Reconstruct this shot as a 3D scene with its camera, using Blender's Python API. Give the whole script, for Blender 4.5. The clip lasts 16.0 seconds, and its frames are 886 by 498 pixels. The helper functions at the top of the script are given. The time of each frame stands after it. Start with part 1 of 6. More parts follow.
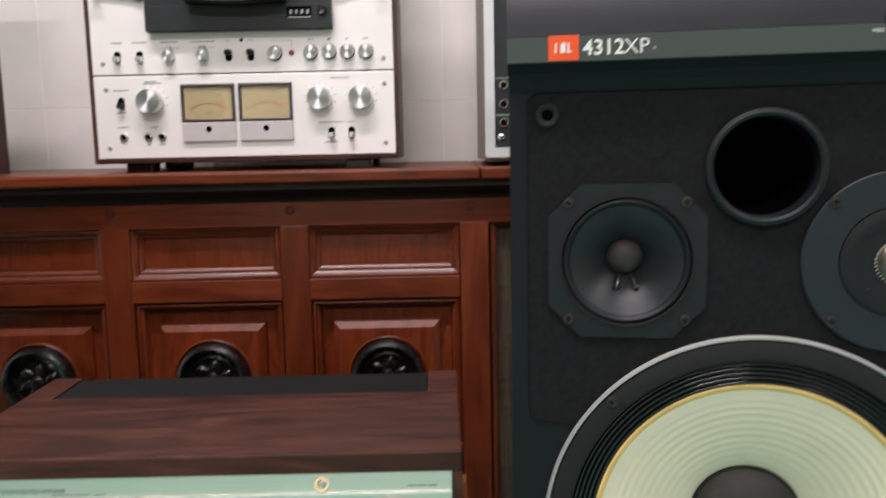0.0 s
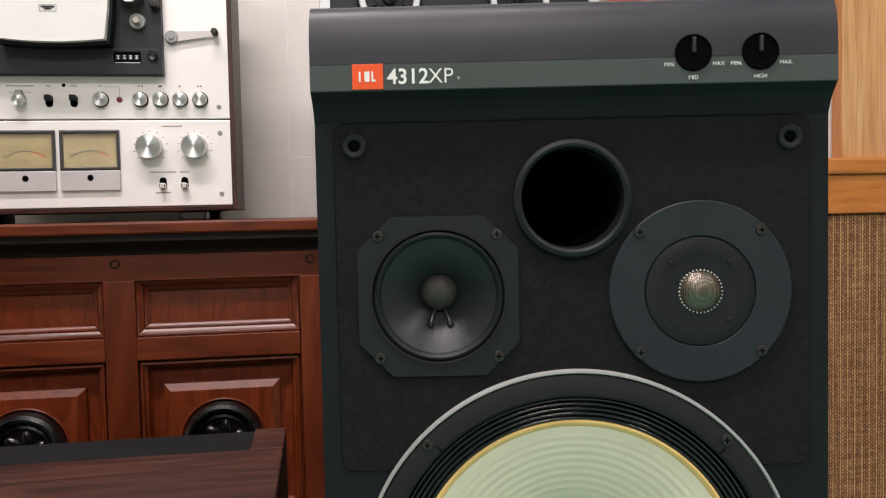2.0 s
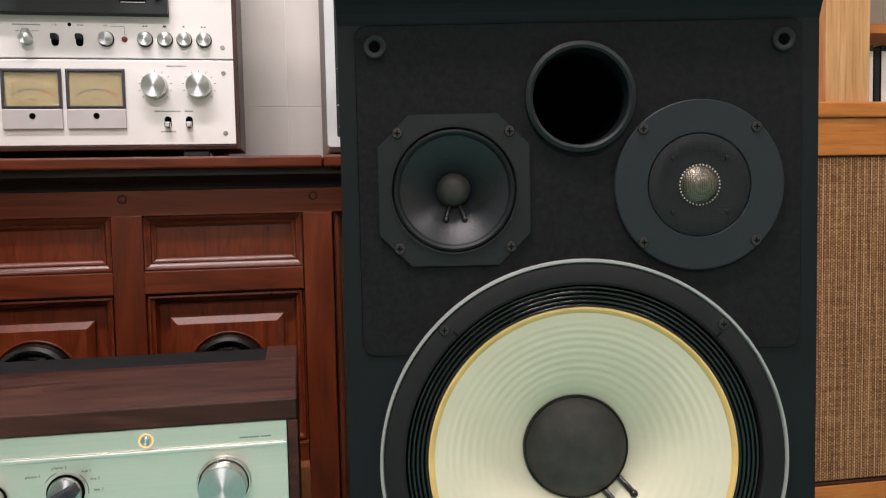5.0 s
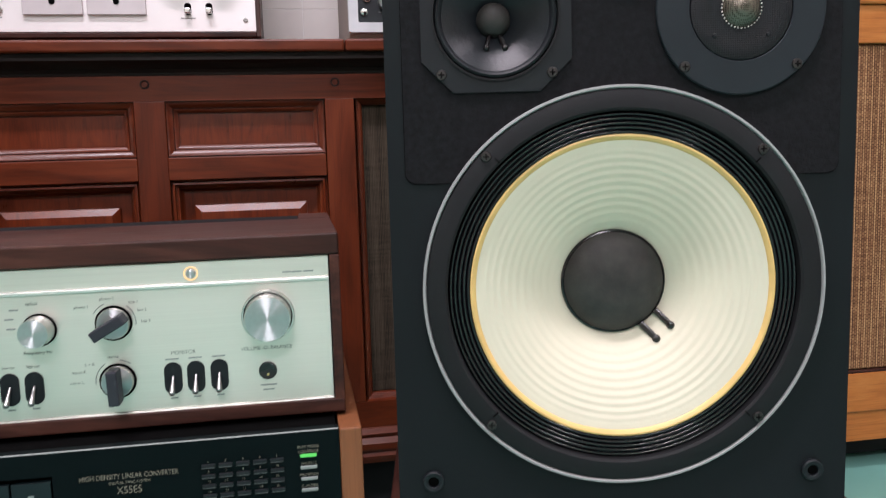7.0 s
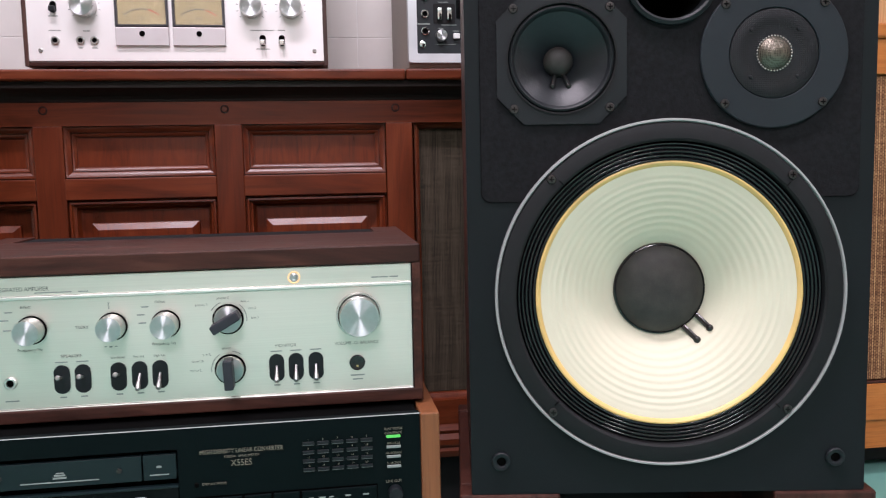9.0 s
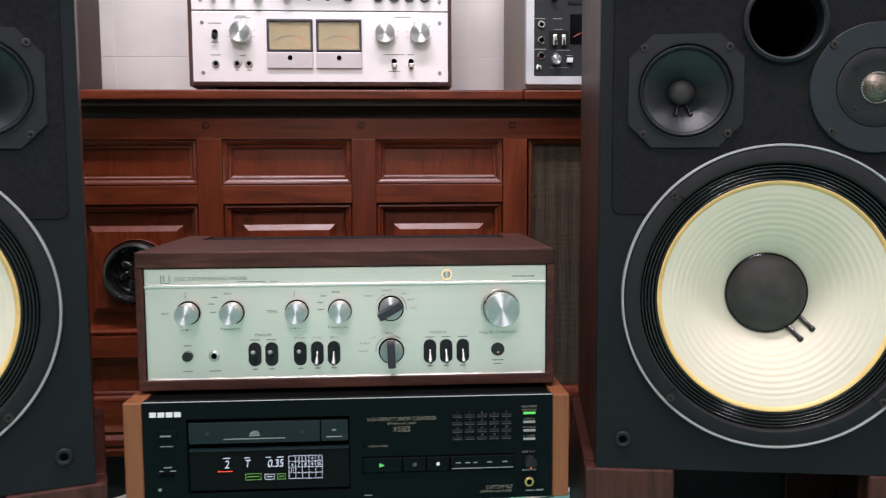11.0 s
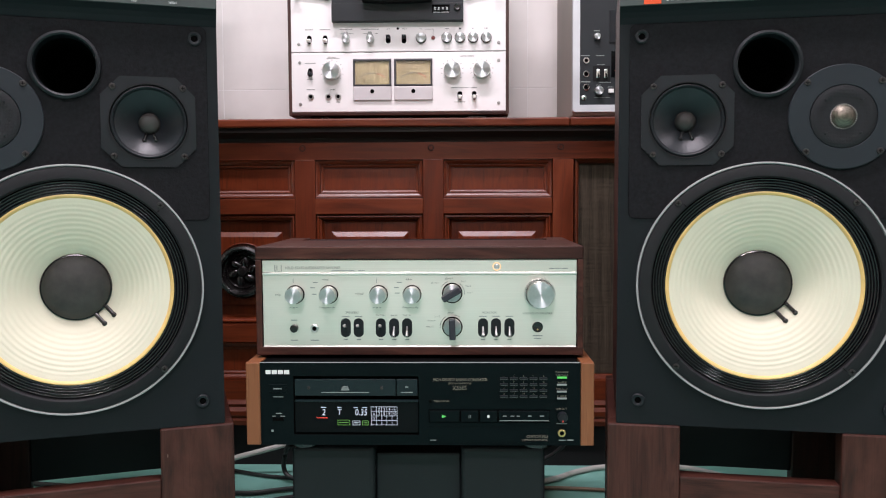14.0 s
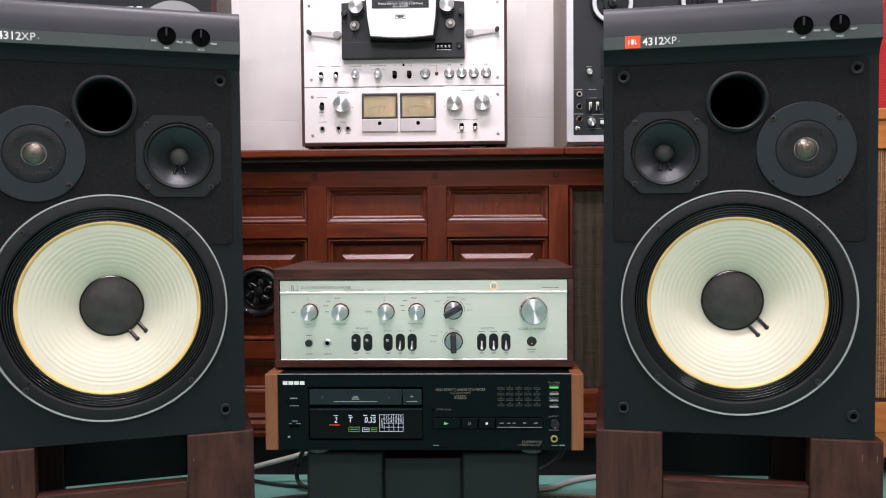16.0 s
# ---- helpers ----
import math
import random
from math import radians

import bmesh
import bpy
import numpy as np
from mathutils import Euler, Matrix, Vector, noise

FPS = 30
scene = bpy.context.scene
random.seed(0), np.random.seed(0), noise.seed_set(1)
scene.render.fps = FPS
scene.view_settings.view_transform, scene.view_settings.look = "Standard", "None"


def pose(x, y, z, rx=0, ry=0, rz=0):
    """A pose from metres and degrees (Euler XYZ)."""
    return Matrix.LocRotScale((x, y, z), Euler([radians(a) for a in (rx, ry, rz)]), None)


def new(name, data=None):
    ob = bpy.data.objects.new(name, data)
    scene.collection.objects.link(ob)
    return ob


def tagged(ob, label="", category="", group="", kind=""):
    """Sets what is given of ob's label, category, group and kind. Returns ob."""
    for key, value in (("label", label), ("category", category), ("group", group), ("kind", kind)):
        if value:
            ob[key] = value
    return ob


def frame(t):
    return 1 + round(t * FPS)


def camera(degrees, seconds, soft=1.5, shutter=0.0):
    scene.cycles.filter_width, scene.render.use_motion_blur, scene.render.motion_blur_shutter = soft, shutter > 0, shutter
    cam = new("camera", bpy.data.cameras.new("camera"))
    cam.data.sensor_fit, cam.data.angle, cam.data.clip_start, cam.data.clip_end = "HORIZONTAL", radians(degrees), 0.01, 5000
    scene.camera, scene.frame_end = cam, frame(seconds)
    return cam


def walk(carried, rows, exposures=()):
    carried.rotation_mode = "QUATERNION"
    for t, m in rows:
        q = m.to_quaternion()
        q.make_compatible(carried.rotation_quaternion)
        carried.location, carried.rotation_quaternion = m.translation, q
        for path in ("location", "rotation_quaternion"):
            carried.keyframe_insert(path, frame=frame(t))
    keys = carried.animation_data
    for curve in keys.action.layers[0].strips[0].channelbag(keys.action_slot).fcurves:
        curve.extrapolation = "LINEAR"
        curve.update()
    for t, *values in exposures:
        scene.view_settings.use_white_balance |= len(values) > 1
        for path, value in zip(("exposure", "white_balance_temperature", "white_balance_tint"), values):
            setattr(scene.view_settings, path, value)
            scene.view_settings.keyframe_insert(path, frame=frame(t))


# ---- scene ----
cam = camera(57.3, 16.0, soft=1.1, shutter=0.5)
METRES, EYE, TILT, LEAN, TURN = 0.885, 0.735, 0.0, 0.0, 0.0
ROWS = [
    (0.0, 0.0, 0.0, 0.0, -0.16, -7.47, 1.21),
    (0.5, 0.0342, 0.0133, 0.0078, -3.12, -4.03, 1.02),
    (1.0, 0.0525, 0.0178, -0.0008, -5.85, -2.86, 0.56),
    (1.5, 0.0572, 0.0174, -0.0153, -7.76, -2.5, 0.79),
    (2.0, 0.0584, 0.0245, -0.0335, -8.8, -2.64, 1.21),
    (2.5, 0.0566, 0.0223, -0.0487, -9.6, -2.8, 1.22),
    (3.0, 0.0507, 0.0144, -0.0629, -10.15, -2.77, 1.19),
    (5.5, 0.0155, -0.0154, -0.1268, -10.16, -4.27, 1.25),
    (6.0, 0.011, -0.0138, -0.1552, -9.98, -4.96, 1.88),
    (6.5, -0.0011, -0.0126, -0.1878, -10.04, -5.9, 2.15),
    (7.0, -0.0201, -0.0222, -0.2172, -10.16, -6.83, 1.64),
    (7.5, -0.0347, -0.0454, -0.2296, -9.73, -7.08, 1.36),
    (8.0, -0.0515, -0.0822, -0.2207, -9.16, -6.93, 1.47),
    (8.5, -0.0702, -0.1059, -0.2102, -8.87, -6.4, 1.41),
    (9.0, -0.0908, -0.1265, -0.2094, -8.69, -5.66, 1.15),
    (9.5, -0.12, -0.1564, -0.2065, -8.17, -5.06, 0.74),
    (10.0, -0.1548, -0.1888, -0.2009, -6.78, -4.29, 0.21),
    (12.5, -0.1973, -0.3713, -0.1981, -0.02, -6.72, 1.29),
    (13.0, -0.194, -0.4135, -0.1988, 0.77, -5.97, 1.05),
    (13.5, -0.1863, -0.4782, -0.21, 1.02, -4.66, 0.17),
    (14.0, -0.1723, -0.5249, -0.2115, 1.43, -3.69, 0.26),
    (14.5, -0.1643, -0.5589, -0.2177, 1.59, -3.13, 0.13),
    (15.0, -0.1664, -0.5883, -0.214, 1.66, -2.8, 0.1),
    (15.5, -0.1622, -0.6117, -0.2093, 1.78, -2.54, 0.49),
    (16.0, -0.1607, -0.6451, -0.2062, 1.9, -2.1, 0.45),
]
walk(cam, [(t, pose(0, 0, EYE, TILT, LEAN, TURN) @ pose(METRES * x, METRES * y, METRES * z, 90 + pitch, roll, yaw)) for t, x, y, z, yaw, pitch, roll in ROWS],
     exposures=((0.0, 0.13, 6850, 13), (3.0, 0.08, 7050, 13), (5.5, 0.13, 6950, 15), (7.0, 0.28, 6450, 19), (9.0, 0.33, 6400, 21), (12.5, 0.24, 6500, 18), (14.0, 0.30, 6480, 19), (16.0, 0.32, 6480, 19)))

# ---- light ----
world = bpy.data.worlds.new("world")
scene.world = world
world.use_nodes = True
world.node_tree.nodes["Background"].inputs[0].default_value = (0.9, 0.95, 1.0, 1)
world.node_tree.nodes["Background"].inputs[1].default_value = 0.02


def ceiling_lamp(x, y, power, sx, sy, colour):
    data = bpy.data.lights.new("ceiling_light", "AREA")
    data.shape, data.size, data.size_y, data.energy, data.color = "RECTANGLE", sx, sy, power, colour
    ob = new("tube_light", data)
    ob.matrix_world = pose(x, y, 2.66)
    return ob


ceiling_lamp(-0.35, 0.2, 52, 1.2, 0.16, (1.0, 0.93, 0.98))
ceiling_lamp(-0.35, -1.8, 62, 1.2, 0.16, (1.0, 0.93, 0.98))
ceiling_lamp(1.9, -0.8, 26, 0.16, 1.2, (1.0, 0.93, 0.98))


# ---- materials ----
def nodes_of(name):
    m = bpy.data.materials.new(name)
    m.use_nodes = True
    return m, m.node_tree.nodes, m.node_tree.links, m.node_tree.nodes["Principled BSDF"]


def texture(n, l, scale, detail=6.0, stretch=(1, 1, 1), rough=0.55, distortion=0.0):
    tc, mp, nz = n.new("ShaderNodeTexCoord"), n.new("ShaderNodeMapping"), n.new("ShaderNodeTexNoise")
    mp.inputs["Scale"].default_value = stretch
    nz.inputs["Scale"].default_value, nz.inputs["Detail"].default_value = scale, detail
    nz.inputs["Roughness"].default_value, nz.inputs["Distortion"].default_value = rough, distortion
    l.new(tc.outputs["Object"], mp.inputs["Vector"])
    l.new(mp.outputs["Vector"], nz.inputs["Vector"])
    return nz.outputs["Fac"]


def ramp(n, l, fac, stops):
    r = n.new("ShaderNodeValToRGB")
    while len(r.color_ramp.elements) < len(stops):
        r.color_ramp.elements.new(0.5)
    for e, (p, c) in zip(r.color_ramp.elements, stops):
        e.position, e.color = p, (*c, 1)
    l.new(fac, r.inputs[0])
    return r.outputs[0]


def bump(n, l, fac, bsdf, strength, distance):
    b = n.new("ShaderNodeBump")
    b.inputs["Strength"].default_value, b.inputs["Distance"].default_value = strength, distance
    l.new(fac, b.inputs["Height"])
    l.new(b.outputs[0], bsdf.inputs["Normal"])


def remap(n, l, fac, lo, hi):
    m = n.new("ShaderNodeMapRange")
    m.inputs["From Min"].default_value, m.inputs["From Max"].default_value = 0.3, 0.7
    m.inputs["To Min"].default_value, m.inputs["To Max"].default_value = lo, hi
    l.new(fac, m.inputs["Value"])
    return m.outputs["Result"]


def plain(name, colour, rough=0.5, metal=0.0, vary=0.12, scale=30.0, grain=400.0, relief=0.0002, stretch=(1, 1, 1), coat=0.0, spec=0.5):
    """A painted, moulded or metal surface: colour that drifts a little, uneven gloss and a fine grain."""
    m, n, l, b = nodes_of(name)
    big = texture(n, l, scale, 5)
    fine = texture(n, l, grain, 3, stretch)
    lo = tuple(max(0.0, c * (1 - vary)) for c in colour)
    hi = tuple(min(1.0, c * (1 + vary)) for c in colour)
    l.new(ramp(n, l, big, [(0.3, lo), (0.7, hi)]), b.inputs["Base Color"])
    l.new(remap(n, l, big, max(0.02, rough - 0.06), min(1, rough + 0.06)), b.inputs["Roughness"])
    b.inputs["Metallic"].default_value, b.inputs["Coat Weight"].default_value = metal, coat
    b.inputs["Specular IOR Level"].default_value = spec
    if relief:
        bump(n, l, fine, b, 0.35, relief)
    return m


def brushed(name, colour, rough, axis, vary=0.06):
    """Brushed metal with fine lines along one axis."""
    stretch = {"x": (3, 500, 500), "z": (500, 500, 3)}[axis]
    m, n, l, b = nodes_of(name)
    lines, big = texture(n, l, 2.0, 4, stretch), texture(n, l, 9.0, 3)
    lo, hi = tuple(c * (1 - vary) for c in colour), tuple(min(1, c * (1 + vary)) for c in colour)
    l.new(ramp(n, l, lines, [(0.3, lo), (0.7, hi)]), b.inputs["Base Color"])
    l.new(remap(n, l, big, rough - 0.05, rough + 0.05), b.inputs["Roughness"])
    b.inputs["Metallic"].default_value, b.inputs["Anisotropic"].default_value = 1.0, 0.45
    across = n.new("ShaderNodeCombineXYZ")
    across.inputs[{"x": 2, "z": 0}[axis]].default_value = 1.0
    l.new(across.outputs[0], b.inputs["Tangent"])
    bump(n, l, lines, b, 0.12, 0.0001)
    return m


def spun(name, colour, rough=0.28):
    """A turned metal face: rays of light from anisotropic rings about the part's own middle."""
    m, n, l, b = nodes_of(name)
    big = texture(n, l, 300.0, 3)
    l.new(ramp(n, l, big, [(0.3, tuple(c * 0.92 for c in colour)), (0.7, colour)]), b.inputs["Base Color"])
    b.inputs["Roughness"].default_value, b.inputs["Metallic"].default_value = rough, 1.0
    b.inputs["Anisotropic"].default_value, b.inputs["Anisotropic Rotation"].default_value = 0.95, 0.25
    t = n.new("ShaderNodeTangent")
    t.direction_type, t.axis = "RADIAL", "Y"
    l.new(t.outputs[0], b.inputs["Tangent"])
    return m


def wood(name, dark, mid, light, axis="x", scale=1.0, rough=0.4, coat=0.2, relief=0.0003, figure=1.0, spec=0.32, along=0.09, soft=0.0):
    """Wood with long grain along one axis, darker figure and fine pores; soft spreads the figure into a gentle drift."""
    k = {"x": (along, 1, 1), "y": (1, along, 1), "z": (1, 1, along)}[axis]
    p = {"x": (0.03, 1, 1), "y": (1, 0.03, 1), "z": (1, 1, 0.03)}[axis]
    m, n, l, b = nodes_of(name)
    grain = texture(n, l, 26 * scale, 7, k, 0.6, 1.6 * figure)
    pores = texture(n, l, 380 * scale, 3, p, 0.6)
    broad = texture(n, l, 5 * scale, 3, k, 0.5, 0.6)
    mix = n.new("ShaderNodeMix")
    mix.data_type, mix.blend_type = "RGBA", "MULTIPLY"
    mix.inputs["Factor"].default_value = 0.55
    l.new(ramp(n, l, grain, [(0.28 - soft, dark), (0.5, mid), (0.72 + soft, light)]), mix.inputs[6])
    l.new(ramp(n, l, pores, [(0.30, (0.5, 0.42, 0.38)), (0.5, (1, 1, 1))]), mix.inputs[7])
    mix2 = n.new("ShaderNodeMix")
    mix2.data_type, mix2.blend_type = "RGBA", "MULTIPLY"
    mix2.inputs["Factor"].default_value = 0.6
    l.new(mix.outputs[2], mix2.inputs[6])
    l.new(ramp(n, l, broad, [(0.3, (0.68, 0.62, 0.58)), (0.65, (1, 1, 1))]), mix2.inputs[7])
    l.new(mix2.outputs[2], b.inputs["Base Color"])
    l.new(remap(n, l, grain, rough - 0.07, rough + 0.07), b.inputs["Roughness"])
    b.inputs["Coat Weight"].default_value, b.inputs["Coat Roughness"].default_value = coat, 0.25
    b.inputs["Specular IOR Level"].default_value = spec
    bump(n, l, pores, b, 0.25, relief)
    return m


def woven(name, dark, mid, light, stitch, row, bright, pleat=0.0, thread=0.0):
    """Grille cloth: upright rows of offset stitches, with slubby pale warp threads and soft pleats."""
    m, n, l, b = nodes_of(name)
    tc, xyz, turned = n.new("ShaderNodeTexCoord"), n.new("ShaderNodeSeparateXYZ"), n.new("ShaderNodeCombineXYZ")
    l.new(tc.outputs["Object"], xyz.inputs[0])
    l.new(xyz.outputs["Z"], turned.inputs["X"])
    l.new(xyz.outputs["X"], turned.inputs["Y"])
    q = n.new("ShaderNodeTexBrick")
    q.inputs["Scale"].default_value = 1.0
    q.inputs["Brick Width"].default_value, q.inputs["Row Height"].default_value = stitch, row
    q.inputs["Mortar Size"].default_value, q.inputs["Mortar Smooth"].default_value = row * 0.22, 0.6
    q.inputs["Color1"].default_value, q.inputs["Color2"].default_value = (0.42, 0.42, 0.42, 1), (0.72, 0.72, 0.72, 1)
    q.inputs["Mortar"].default_value = (0.2, 0.2, 0.2, 1)
    l.new(turned.outputs[0], q.inputs["Vector"])
    warp = remap(n, l, texture(n, l, 1.0, 1, (760, 760, 9)), -0.2, 0.2)
    weft = remap(n, l, texture(n, l, 1.0, 3, (14, 14, 330)), -0.16, 0.16)
    total = q.outputs["Color"]
    for extra, k in ((warp, 1.0 + bright), (weft, 1.0)):
        a = n.new("ShaderNodeMath")
        a.operation, a.inputs[1].default_value = "MULTIPLY_ADD", k
        l.new(extra, a.inputs[0])
        l.new(total, a.inputs[2])
        total = a.outputs[0]
    if thread:
        # a raised pale warp thread at even steps
        f = xyz.outputs["X"]
        for op, v in (("DIVIDE", thread), ("FRACT", 0), ("SUBTRACT", 0.5), ("ABSOLUTE", 0), ("LESS_THAN", 0.075), ("MULTIPLY", 0.36)):
            a = n.new("ShaderNodeMath")
            a.operation, a.inputs[1].default_value = op, v
            l.new(f, a.inputs[0])
            f = a.outputs[0]
        a = n.new("ShaderNodeMath")
        l.new(f, a.inputs[0])
        l.new(total, a.inputs[1])
        total = a.outputs[0]
    if pleat:
        w = n.new("ShaderNodeTexWave")
        w.bands_direction = "X"
        w.inputs["Scale"].default_value = 0.314 / pleat
        w.inputs["Distortion"].default_value = 0.6
        l.new(tc.outputs["Object"], w.inputs["Vector"])
        a = n.new("ShaderNodeMath")
        a.operation = "MULTIPLY_ADD"
        a.inputs[1].default_value = 0.22
        l.new(w.outputs["Fac"], a.inputs[0])
        l.new(total, a.inputs[2])
        total = a.outputs[0]
    l.new(ramp(n, l, total, [(0.08, dark), (0.5, mid), (1.0, light)]), b.inputs["Base Color"])
    b.inputs["Roughness"].default_value = 0.9
    b.inputs["Specular IOR Level"].default_value = 0.25
    bump(n, l, q.outputs["Fac"], b, -0.5, 0.0008)
    return m


def meshed(name, colour, cell, metal=0.0, rough=0.5):
    """Fine perforated screen: small dark holes in painted metal."""
    m, n, l, b = nodes_of(name)
    tc, v = n.new("ShaderNodeTexCoord"), n.new("ShaderNodeTexVoronoi")
    v.inputs["Scale"].default_value, v.inputs["Randomness"].default_value = 1.0 / cell, 0.12
    l.new(tc.outputs["Object"], v.inputs["Vector"])
    l.new(ramp(n, l, v.outputs["Distance"], [(0.25, tuple(c * 0.25 for c in colour)), (0.45, tuple(c * 1.5 for c in colour))]), b.inputs["Base Color"])
    b.inputs["Roughness"].default_value, b.inputs["Specular IOR Level"].default_value = rough, 0.3
    b.inputs["Metallic"].default_value = metal
    bump(n, l, v.outputs["Distance"], b, 0.5, 0.0006)
    return m


def glow(name, colour, strength, base=(0.02, 0.02, 0.02)):
    m, n, l, b = nodes_of(name)
    b.inputs["Base Color"].default_value = (*base, 1)
    b.inputs["Emission Color"].default_value, b.inputs["Emission Strength"].default_value = (*colour, 1), strength
    b.inputs["Roughness"].default_value = 0.3
    return m


def clear_glass(name, rough=0.02):
    m, n, l, b = nodes_of(name)
    b.inputs["Transmission Weight"].default_value, b.inputs["Roughness"].default_value = 1.0, rough
    b.inputs["IOR"].default_value = 1.45
    return m


